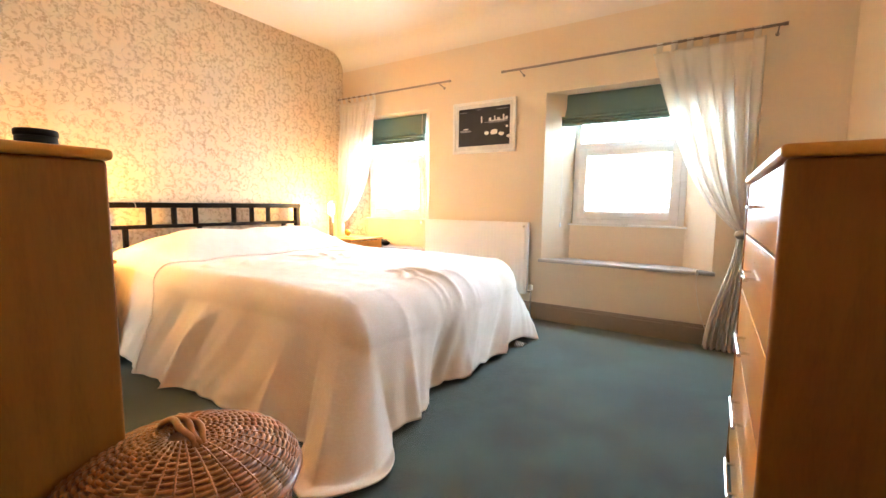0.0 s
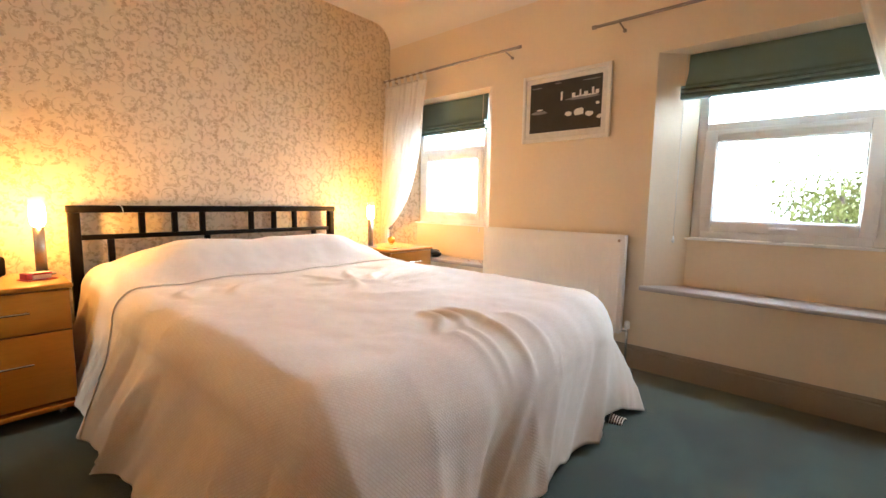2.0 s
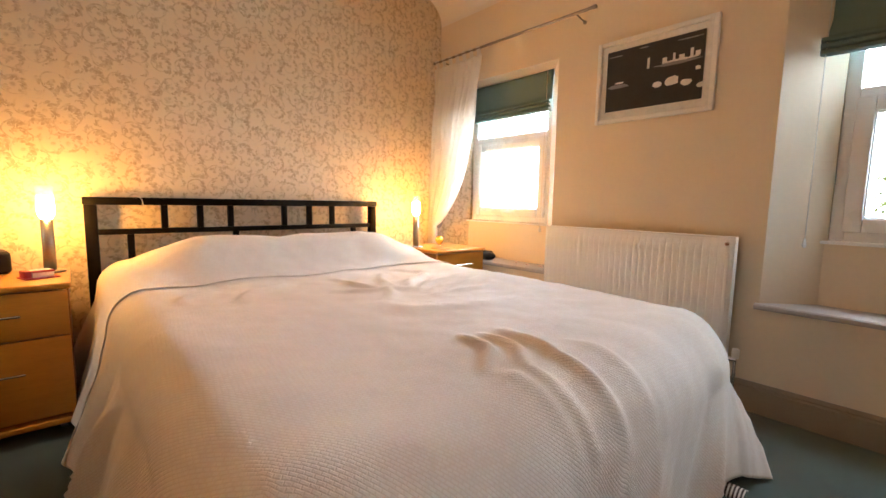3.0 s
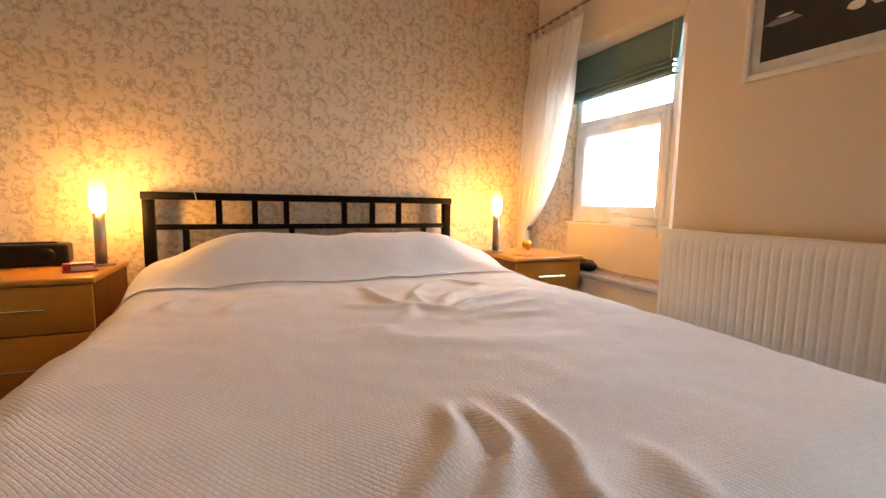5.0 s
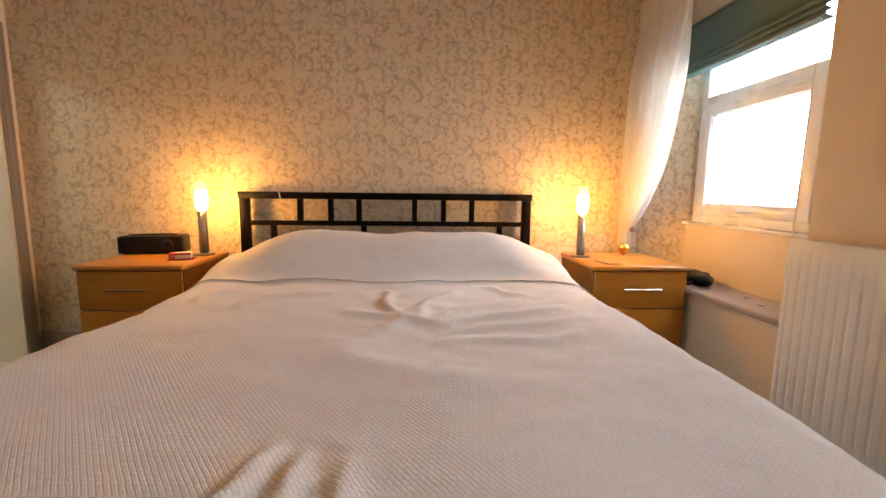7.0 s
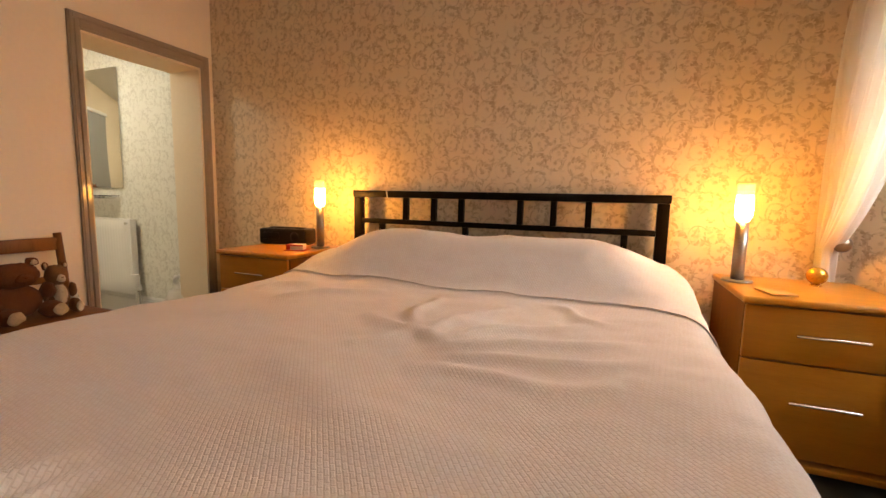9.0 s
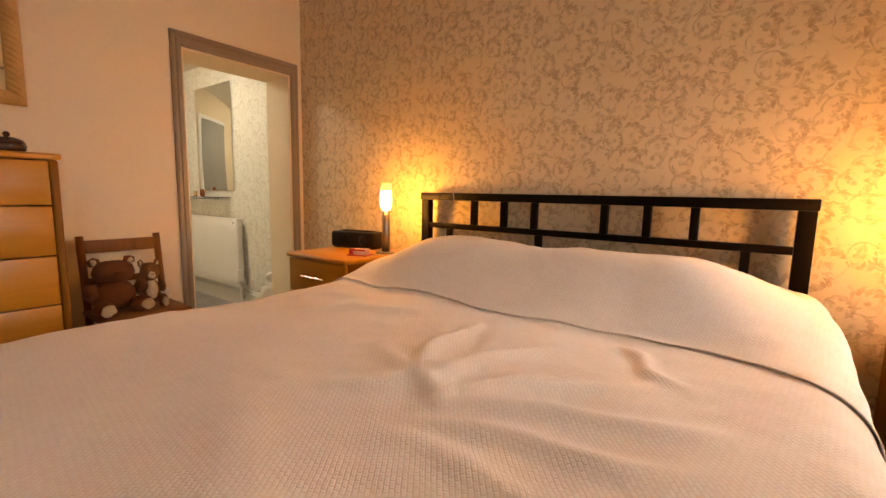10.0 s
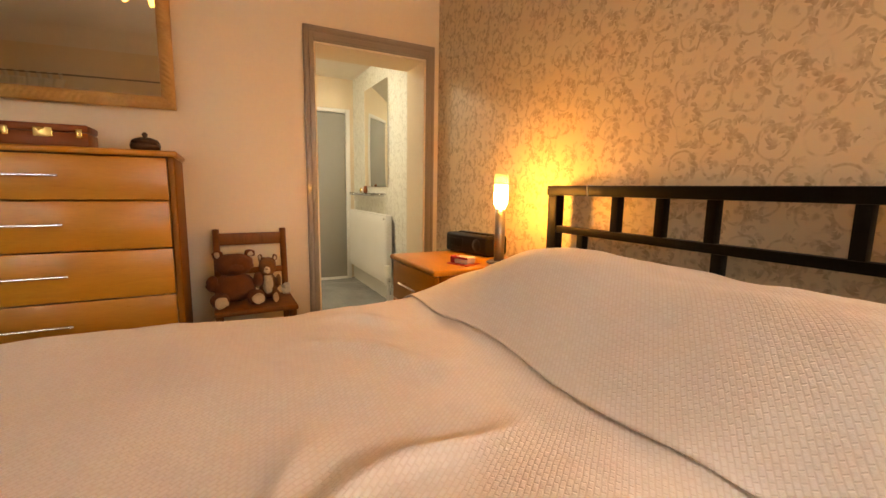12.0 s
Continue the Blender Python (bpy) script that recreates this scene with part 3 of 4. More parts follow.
part("bed_base", boxed(-3.57 - OX, -1.34 - OX, 1.56 - OY, 2.94 - OY, 0.12, 0.298, 0.02), BLACKWOOD, bed)
for x in (-3.45, -1.35):
    for y in (1.58, 2.86):
        part("leg", boxed(x - OX - 0.035, x - OX + 0.035, y - OY - 0.035, y - OY + 0.035, 0, 0.12, 0.004), BLACKWOOD, bed)

# the spread: a cloth laid over the top rectangle, rounded at its edge and hanging in folds
BX0, BX1, BY0, BY1, BTOP, BRAD = -3.565, -1.33, 1.475, 3.055, 0.635, 0.14
CREASES = [  # x0, y0, x1, y1, width, height
    (-1.62, 2.19, -1.36, 2.03, 0.017, 0.013), (-1.60, 2.24, -1.30, 2.13, 0.017, 0.014), (-1.58, 2.32, -1.18, 2.19, 0.019, 0.015),
    (-1.40, 2.42, -1.14, 2.30, 0.022, 0.010), (-1.36, 2.06, -1.14, 1.92, 0.020, 0.009),
    (-2.27, 2.34, -2.74, 2.24, 0.020, 0.010), (-2.27, 2.36, -2.72, 2.54, 0.020, 0.011), (-2.25, 2.40, -2.60, 2.78, 0.022, 0.010),
    (-2.22, 2.42, -2.46, 2.94, 0.024, 0.010), (-2.16, 2.44, -2.30, 2.96, 0.024, 0.008), (-2.10, 2.44, -2.12, 2.88, 0.026, 0.007),
    (-2.44, 2.12, -2.20, 2.54, 0.026, 0.008), (-2.50, 2.48, -2.14, 2.22, 0.024, 0.009), (-2.74, 2.02, -2.46, 1.72, 0.028, 0.010),
    (-2.80, 2.66, -2.60, 2.84, 0.018, 0.008), (-2.78, 1.70, -2.55, 1.54, 0.026, 0.010), (-2.00, 2.10, -1.80, 2.70, 0.050, 0.006),
]


def crease(x, y):
    h = 0.0
    for x0, y0, x1, y1, w, a in CREASES:
        dx, dy = x1 - x0, y1 - y0
        n = dx * dx + dy * dy
        k = ((x - x0) * dx + (y - y0) * dy) / n
        if -0.4 < k < 1.4:
            d = ((x - x0) * dy - (y - y0) * dx) / math.sqrt(n)
            d += 0.02 * math.sin(7 * k + x0 * 9)
            one = (1.6 if x0 > -1.7 else 1.7) * a * math.exp(-(d / (1.2 * w)) ** 2) * max(0.0, 1 - abs(2 * k - 1) ** 3 * 0.9) * (1 if 0 <= k <= 1 else max(0.0, 1 - 3 * max(-k, k - 1)))
            h = max(h, one) + 0.25 * min(h, one)
    return h


def smooth(a, b, v):
    k = min(1.0, max(0.0, (v - a) / (b - a)))
    return k * k * (3 - 2 * k)


def top_height(x, y):
    pillow = smooth(-2.83, -3.20, x) * (1 - 0.25 * smooth(-3.25, -3.56, x))
    across = smooth(BY0 - 0.18, BY0 + 0.30, y) * smooth(BY1 + 0.18, BY1 - 0.32, y)
    dip = 1 - 0.06 * math.exp(-((y - 2.2) / 0.12) ** 2)
    soft = 0.012 * noise.noise((x * 2.1, y * 2.4, 3.0)) + 0.006 * noise.noise((x * 7 + y * 3, y * 6 - x * 4, 1.0)) + 0.0025 * noise.noise((x * 15 + y * 9, y * 12 - x * 10, 6.0))
    edge = -0.006 * smooth(BY0 + 0.25, BY0, y) - 0.018 * smooth(BY1 - 0.35, BY1, y) + 0.015 * smooth(BX1 - 0.3, BX1, x)
    return BTOP + 0.195 * pillow * (0.15 + 0.85 * across) * dip + soft + crease(x, y) - edge


def drape(s, t, lift=0.0):
    """Where the point s along and t across the flat cloth comes to lie."""
    px, py = min(max(s, BX0), BX1), min(max(t, BY0), BY1)
    dx, dy = s - px, t - py
    d = math.hypot(dx, dy)
    top = top_height(px, py) + lift
    if dx and dy:
        reach = max(abs(dx), abs(dy)) / d
        d *= reach * (1 + (0.20 if dy < 0 else 0.06) * abs(dx * dy) * 2 / (d * d))
    if d < 1e-6:
        return Vector((px - OX, py - OY, top))
    ux, uy = dx / math.hypot(dx, dy), dy / math.hypot(dx, dy)
    r = BRAD + lift + 0.08 * max(0.0, ux) ** 2 - 0.045 * max(0.0, uy)
    if d < r * math.pi / 2:
        a = d / r
        out, z = r * math.sin(a), top - r * (1 - math.cos(a))
        rest = 0.0
    else:
        rest = d - r * math.pi / 2
        flare = (0.11 + 0.20 * smooth(2.0, 1.55, py) + 0.12 * smooth(2.6, 3.05, py)) * max(0.0, ux) + 0.27 * max(0.0, -uy) + 0.01 * max(0.0, uy)
        out, z = r + rest * flare, top - r - rest * 0.985
    corner = abs(ux * uy) * 2
    side = py + (BX1 - px) * (1 if dy > 0 else -1 if dy < 0 else 0)
    theta = math.atan2(uy, ux)
    amp = 0.068 * smooth(-0.12, 0.36, rest) * (0.75 + 0.7 * noise.noise((side * 2.3, theta, 4.0)))
    lean = side + 0.5 * rest + 0.25 * rest * math.sin(side * 3.1)
    fold = 10.5 * lean + 5.0 * theta + 2.6 * noise.noise((side * 1.9, theta * 0.8, rest * 0.5))
    ridge = 1.1 - 2.0 * abs(math.sin(fold * 0.5)) ** 0.75
    wob = 0.75 * ridge + 1.0 * noise.noise((lean * 5.0 + theta * 2.2, rest * 0.8, 7.0)) + 0.45 * noise.noise((lean * 12 + theta * 5, rest * 1.3, 2.0))
    out += amp * wob * (1 + 0.35 * corner) + corner * (0.12 if uy < 0 else 0.06) * smooth(0, 0.5, rest)
    low = 0.012 + 0.004 * (1 + noise.noise((s * 6, t * 6, 2)))
    if z < low:
        out += min((low - z) * 0.35, 0.06)
        z = low + 0.02 * smooth(0.0, 0.1, low - z) * (0.5 + 0.5 * math.sin(side * 15 + theta * 4 + 1.0))
    return Vector((px + ux * out - OX, py + uy * out - OY, z))


HANG = 0.71
NS, NT = 210, 230


def slanted(f):
    """Texture coordinates along and across the weave, which runs slantwise over the bed."""
    def uv(u, v):
        s, t = f(u, v)
        return 0.79 * s + 0.62 * t, 0.79 * t - 0.62 * s
    return uv


def whole(u, v):
    s = BX0 + u * (BX1 + HANG - BX0)
    t = BY0 - HANG + v * (BY1 - BY0 + 2 * HANG)
    return s, t


spread = part("bedspread", sheet(NS, NT, lambda u, v: drape(*whole(u, v)), slanted(whole)), SPREAD, bed, "cream woven cotton bedspread hanging to the floor in folds")
thicken(spread, 0.005, -1)


def turned(u, v):
    t = BY0 - HANG + v * (BY1 - BY0 + 2 * HANG)
    s1 = -2.872 + 0.16 * smooth(2.85, 3.2, t) + 0.006 * math.sin(t * 3.1) + 0.012 * math.sin(t * 9.0) + 0.10 * smooth(BY0, BY0 - 0.4, t) + 0.06 * smooth(BY1 - 0.1, BY1 + 0.3, t)
    return BX0 + 0.002 + u * (s1 - BX0), t


def turned_point(u, v):
    s, t = turned(u, v)
    return drape(s, t, 0.0045 + 0.0025 * math.exp(-((1 - u) / 0.03) ** 2) * (0.6 + 0.4 * math.sin(t * 14)))


over = part("bedspread_fold", sheet(90, 190, turned_point, slanted(turned)), SPREAD, bed, "upper edge of the bedspread drawn over the pillows")
thicken(over, 0.003, 0.0)
bm = sheet(12, 8, lambda u, v: Vector((-1.085 - OX + 0.06 * u, 2.97 - OY + 0.08 * v + 0.02 * u, 0.004 + 0.035 * math.sin(math.pi * v) * (1 - 0.5 * u))))
thicken(part("valance_corner", bm, STRIPE, bed, "striped corner of the cloth under the spread"), 0.004)


# ---- furniture ----
def handle(parent, x, y, z, length, towards):
    """A bar handle on two stubs; towards: the way the front looks, along y."""
    bm = rod(bmesh.new(), (x - length / 2, y + towards * 0.026, z), (x + length / 2, y + towards * 0.026, z), 0.0055)
    for k in (-0.38, 0.38):
        rod(bm, (x + k * length, y, z), (x + k * length, y + towards * 0.026, z), 0.004, n=8)
    part("handle", bm, CHROME, parent, "slim chrome bar handle")


def drawer_chest(name, x, y, turn, w, d, h, heights, label, category, group, plinth, hl, cheek=0.018, castors=False):
    """Chest with its front towards its own +y, standing at the middle of its back edge."""
    t = thing(name, x, y, 0, label, category, group, turn)
    f = d - 0.022
    inset = cheek > 0.02
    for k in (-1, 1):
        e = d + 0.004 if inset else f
        # side panels get the beech whose colour already holds their shade
        part("side_panel", boxed(k * w / 2, k * (w / 2 - cheek), 0, e, plinth if castors else 0.0, h - 0.026, 0.009 if inset else 0.002, 3), BEECH_SHADED, t)
    g = cheek + 0.002 if inset else 0.003
    part("back_panel", boxed(-w / 2 + cheek, w / 2 - cheek, 0.004, 0.012, plinth, h - 0.026), BEECHX, t)
    if castors:
        part("base_board", boxed(-w / 2 - 0.008, w / 2 + 0.008, 0.0, d + 0.010, 0.062, plinth - 0.002, 0.006, 3), BEECHX, t, "beech base with a rounded lip")
    else:
        part("plinth", boxed(-w / 2 + cheek, w / 2 - cheek, f - 0.05, f - 0.03, 0.0, plinth - 0.004), BEECHX, t)
    part("top", boxed(-w / 2 - 0.012, w / 2 + 0.012, 0, d + 0.014, h - 0.026, h, 0.010, 3), BEECHX, t, "beech top with a rounded edge")
    z = h - 0.030
    for k, dh in enumerate(heights):
        bm = boxed(-w / 2 + g, w / 2 - g, f + 0.002, d, z - dh + 0.004, z - 0.0015, 0.003, 2)
        box(bm, -w / 2 + 0.04, w / 2 - 0.04, 0.03, f + 0.002, z - dh + 0.02, z - 0.03)
        dr = part("drawer", bm, BEECHX, t, "beech drawer front")
        handle(dr, 0, d, z - min(dh * 0.46, 0.135), hl, 1)
        z -= dh
    return t


drawer_chest("chest_of_drawers", -1.606, 0.03, 0, 1.036, 0.48, 1.168, [0.19, 0.215, 0.215, 0.215, 0.215], "tall beech chest of five drawers with bar handles", "chest of drawers", "bedroom chests", 0.08, 0.23, 0.030)
drawer_chest("chest_of_drawers", 0.70, 1.63, 90, 1.036, 0.48, 1.168, [0.19, 0.215, 0.215, 0.215, 0.215], "tall beech chest of drawers standing beside the path", "chest of drawers", "bedroom chests", 0.08, 0.23, 0.030)
for yy, lab in ((0.975, "beech bedside cabinet with a clock radio on top"), (3.555, "beech bedside cabinet beside the window sill")):
    ns = drawer_chest("bedside_cabinet", -3.60, yy, -90, 0.50, 0.52, 0.68, [0.20, 0.35], lab, "bedside cabinet", "bedside cabinets", 0.09, 0.20, castors=True)
    for k in (-0.2, 0.2):
        for d in (0.07, 0.40):
            bm = rod(bmesh.new(), (k - 0.012, d, 0.024), (k + 0.012, d, 0.024), 0.024, n=20)
            box(bm, k - 0.016, k + 0.016, d - 0.014, d + 0.014, 0.042, 0.062, 0.003)
            part("castor", bm, WHITE, ns, "white plastic castor")


def table_lamp(x, y, z):
    t = thing("table_lamp", x, y, z, "slim steel table lamp, lit, with a frosted glass tube", "lamp", "bedside lamps")
    part("base", lathe(bmesh.new(), [(0.058, 0), (0.058, 0.005), (0.052, 0.009), (0.02, 0.010)]), STEEL, t)
    part("stem", lathe(bmesh.new(), [(0.024, 0.009), (0.024, 0.252)], 24), STEEL, t, "brushed steel stem")
    part("shade", lathe(bmesh.new(), [(0.020, 0.254), (0.031, 0.275), (0.033, 0.31), (0.030, 0.362)], 24), SHADE, t, "glowing frosted glass")
    part("glass_tube", sheet(29, 3, lambda u, v: Vector((0.0325 * math.cos(2 * math.pi * u), 0.0325 * math.sin(2 * math.pi * u), 0.362 + 0.05 * v))), THIN, t, "clear glass rim")
    return t


table_lamp(-3.44, 1.165, 0.681)
table_lamp(-3.405, 3.348, 0.681)

# clock radio
t = thing("clock_radio", -3.50, 0.86, 0.681, "black clock radio on the bedside cabinet", "radio", turn=-80)
part("body", boxed(-0.165, 0.165, -0.075, 0.075, 0.004, 0.105, 0.016, 3), BLACK, t)
part("display", boxed(0.02, 0.14, 0.074, 0.078, 0.035, 0.08, 0.002), BLACK, t, "dark display window")
part("speaker_grille", lathe(bmesh.new(), [(0.032, 0), (0.032, 0.003), (0.01, 0.004)], 20), BLACK, t).matrix_basis = pose(-0.09, 0.074, 0.055, -90)
part("carry_bar", boxed(-0.12, 0.12, -0.02, 0.02, 0.104, 0.112, 0.004), BLACK, t)
for k in (-0.13, 0.13):
    part("foot", boxed(k - 0.02, k + 0.02, -0.05, 0.05, 0, 0.004), BLACK, t)

# little card box
t = thing("card_box", -3.27, 1.13, 0.681, "small red and white box on a red coaster", "box", turn=-70)
part("coaster", boxed(-0.06, 0.06, -0.05, 0.05, 0, 0.005, 0.002), RED, t)
part("carton", boxed(-0.045, 0.03, -0.03, 0.03, 0.005, 0.036, 0.003), PINK, t, "pale printed carton")
part("lid", boxed(0.031, 0.056, -0.03, 0.03, 0.005, 0.036, 0.003), RED, t)
part("label_band", boxed(-0.046, 0.031, 0.0302, 0.031, 0.026, 0.036), RED, t)

# glass ball and coaster on the other cabinet
t = thing("glass_paperweight", -3.44, 3.63, 0.681, "amber glass and brass ball ornament", "ornament")
part("stand", lathe(bmesh.new(), [(0.02, 0), (0.02, 0.004), (0.012, 0.008)], 20), BRASS, t)
part("orb", ball(bmesh.new(), (0, 0, 0.042), 0.036), surface("amber_glaze", (0.65, 0.34, 0.05), 0.12, 0.6, 0.4, 40, 120, 0.3), t)
tagged(new("coaster", mesh_of("coaster", boxed(-0.06, 0.06, -0.045, 0.045, 0, 0.008, 0.003), PINE)), "pale square coaster on the bedside cabinet", "coaster").matrix_basis = pose(-3.18, 3.42, 0.681, 0, 0, 12)
# black pouch on the window board
t = thing("pouch", -3.18, 3.925, R1[2] + 0.001, "small black fabric pouch with a strap hanging off the window board", "pouch", turn=-12)
bm = ball(bmesh.new(), (0, 0, 0.03), 0.1, (1.4, 0.6, 0.4), 36, 20)
for v in bm.verts:
    v.co += 0.014 * Vector((noise.noise(v.co * 14), noise.noise(v.co * 14 + Vector((5, 0, 0))), 0.8 * noise.noise(v.co * 14 + Vector((0, 5, 0)))))
    v.co.z = max(v.co.z, 0.0)
part("bag", bm, BLACK, t)
part("flap", sheet(14, 10, lambda u, v: Vector((-0.085 + 0.17 * u, -0.045 + 0.075 * v, 0.071 + 0.006 * math.sin(3 * u + 4 * v) - 0.012 * abs(2 * u - 1) ** 3 - 0.02 * (1 - v) ** 2))), BLACK, t)
part("strap", tube(bmesh.new(), [(0.06, -0.02, 0.03), (0.085, -0.07, 0.012), (0.09, -0.118, 0.008), (0.092, -0.150, -0.02), (0.088, -0.150, -0.10), (0.097, -0.150, -0.20), (0.085, -0.150, -0.27)], 0.007, 8), BLACK, t, "narrow black strap")

# ---- radiators ----


def radiator(x, y, z, turn, w, h, group, valve):
    """Panel radiator with its face towards its own -y; x, y, z is the middle of its lower back edge."""
    t = thing("radiator", x, y, z, "white ribbed panel radiator on wall brackets", "radiator", group, turn)
    ribs = round(w / 0.037)

    def face(u, v):
        k = u * ribs
        gap = abs(k - round(k))
        wave = smooth(0.0, 0.2, gap)
        inset = smooth(0.02, 0.07, v) * smooth(0.97, 0.92, v) * smooth(0, 0.02, u) * smooth(1, 0.98, u)
        return Vector((-w / 2 + u * w, -0.095 - 0.0032 * wave * inset + 0.008 * (1 - inset), h * v))
    part("ribbed_panel", sheet(ribs * 8 + 1, 22, face), WHITE, t)
    part("side_cover", boxed(-w / 2 - 0.002, -w / 2 + 0.004, -0.088, -0.035, 0.02, h, 0.002), WHITE, t)
    part("side_cover", boxed(w / 2 - 0.004, w / 2 + 0.002, -0.088, -0.035, 0.02, h, 0.002), WHITE, t)
    bm = bmesh.new()
    n = int(w / 0.03)
    for i in range(n):
        a = -w / 2 + 0.01 + i * (w - 0.02) / n
        box(bm, a, a + 0.016, -0.08, -0.042, h - 0.004, h)
    box(bm, -w / 2, w / 2, -0.09, -0.080, h - 0.006, h + 0.002)
    box(bm, -w / 2, w / 2, -0.042, -0.034, h - 0.006, h + 0.002)
    part("top_grille", bm, WHITE, t, smooth=False)
    part("back_panel", boxed(-w / 2, w / 2, -0.046, -0.036, 0, h - 0.004), WHITE, t)
    for k in (-w / 2 + 0.15, w / 2 - 0.15):
        part("bracket", boxed(k - 0.02, k + 0.02, -0.036, 0, 0.05, h - 0.1), WHITE, t)
    part("air_vent", rod(bmesh.new(), (w / 2 - 0.03, -0.09, h - 0.035), (w / 2 - 0.03, -0.108, h - 0.035), 0.010), CHROME, t, "small chrome air vent")
    bm = rod(bmesh.new(), (valve * w / 2, -0.062, 0.03), (valve * (w / 2 + 0.045), -0.062, 0.03), 0.011)
    rod(bm, (valve * (w / 2 + 0.04), -0.062, 0.045), (valve * (w / 2 + 0.04), -0.062, -z + 0.002 if z > 0 else -0.08), 0.0085)
    v = part("valve", bm, CHROME, t)
    part("cap", lathe(bmesh.new(), [(0.016, 0.04), (0.018, 0.05), (0.017, 0.085), (0.012, 0.09)], 16, (valve * (w / 2 + 0.04), -0.062, 0)), WHITE, v)
    return t


radiator(-1.875, YN, 0.235, 0, 1.13, 0.66, "radiators", 1)
hall_rad = radiator(-3.77, -1.66, 0.10, 90, 1.28, 0.66, "radiators", 1)
bm = lathe(bmesh.new(), [(0.012, 0.06), (0.030, 0.075), (0.034, 0.10), (0.034, 0.165), (0.030, 0.185), (0.010, 0.19)], 20, (0.68, -0.095, 0))
rod(bm, (0.68, -0.095, 0.07), (0.68, -0.095, -0.198), 0.009)
part("thermostat_valve", bm, WHITE, hall_rad, "white thermostatic valve head on a pipe")

# ---- picture ----
t = thing("framed_picture", -1.816, YN - 0.002, 1.552, "white framed dark print of a harbour with pale flowers", "picture")
PW, PH = 0.67, 0.49
bm = bmesh.new()
rail_frame(bm, -PW / 2, PW / 2, 0, PH, -0.026, 0, 0.026, 0.004)
part("frame", bm, WHITE, t, "white painted frame")
part("mount", boxed(-PW / 2 + 0.026, PW / 2 - 0.026, -0.010, -0.004, 0.026, PH - 0.026), PRINTW, t, "white mount")
art = part("print", boxed(-PW / 2 + 0.062, PW / 2 - 0.062, -0.0135, -0.011, 0.07, PH - 0.062), PRINT, t, "dark print")


def blot(name, cx, cz, rx, rz, m, n=9, seed=1):
    rnd = random.Random(seed)
    bm = bmesh.new()
    pts = []
    for i in range(n):
        a = 2 * math.pi * i / n
        k = rnd.uniform(0.75, 1.1)
        pts.append((cx + rx * k * math.cos(a), cz + rz * k * math.sin(a)))
    lo = [bm.verts.new((x, -0.0138, z)) for x, z in pts]
    hi = [bm.verts.new((x, -0.0150, z)) for x, z in pts]
    bm.faces.new(hi)
    for i in range(n):
        bm.faces.new((lo[i], lo[(i + 1) % n], hi[(i + 1) % n], hi[i]))
    bmesh.ops.recalc_face_normals(bm, faces=bm.faces)
    part(name, bm, m, art)


for i, (cx, cz, rx) in enumerate(((0.035, 0.185, 0.026), (0.115, 0.19, 0.04), (0.19, 0.17, 0.028), (0.245, 0.235, 0.016), (0.265, 0.145, 0.022))):
    blot("flower", cx, cz, rx, rx * 0.72, PRINTW, 11, i)
blot("headland", -0.20, 0.215, 0.075, 0.014, PRINTG, 14, 7)
blot("beach", -0.19, 0.235, 0.03, 0.006, PRINTW, 12, 8)
blot("quay", 0.14, 0.285, 0.14, 0.010, PRINTG, 18, 9)
blot("shoreline", 0.15, 0.297, 0.11, 0.006, PRINTW, 18, 10)
for x, z0, z1, w in ((-0.02, 0.285, 0.345, 0.007), (0.07, 0.30, 0.325, 0.012), (0.12, 0.30, 0.34, 0.006), (0.16, 0.30, 0.322, 0.014), (0.21, 0.30, 0.345, 0.008), (0.24, 0.30, 0.325, 0.012)):
    part("building", boxed(x - w, x + w, -0.0150, -0.0138, z0, z1), PRINTW, art)
for cx, cz, w in ((-0.22, 0.395, 0.05), (-0.05, 0.41, 0.03), (0.20, 0.40, 0.07)):
    blot("cloud", cx, cz, w, 0.004, PRINTG, 10, int(cz * 100))

# ---- curtains and blinds ----


def curtain_rail(x0, x1, y, z, brackets, label):
    t = thing("curtain_rail", x0, y, z, label, "curtain rail", "curtain rails")
    part("pole", rod(bmesh.new(), (0, 0, 0), (x1 - x0, 0, 0), 0.0095, n=16), POLE, t)
    for k in (0, x1 - x0):
        part("finial", rod(bmesh.new(), (k - 0.012, 0, 0), (k + 0.012, 0, 0), 0.0125, n=16), POLE, t)
    for k in brackets:
        bm = rod(bmesh.new(), (k - x0, 0, -0.012), (k - x0, YN - y, -0.03), 0.005, n=10)
        rod(bm, (k - x0, YN - y - 0.008, -0.03), (k - x0, YN - y, -0.03), 0.012, n=18)
        part("bracket", bm, POLE, t)
    return t


RY, RZ = 3.74, 2.25
curtain_rail(-3.66, -2.15, RY, RZ, (-3.55, -2.27), "thin steel curtain pole over the window")
curtain_rail(-1.585, 0.43, RY, RZ, (-1.42, 0.395), "long thin steel curtain pole over the window")


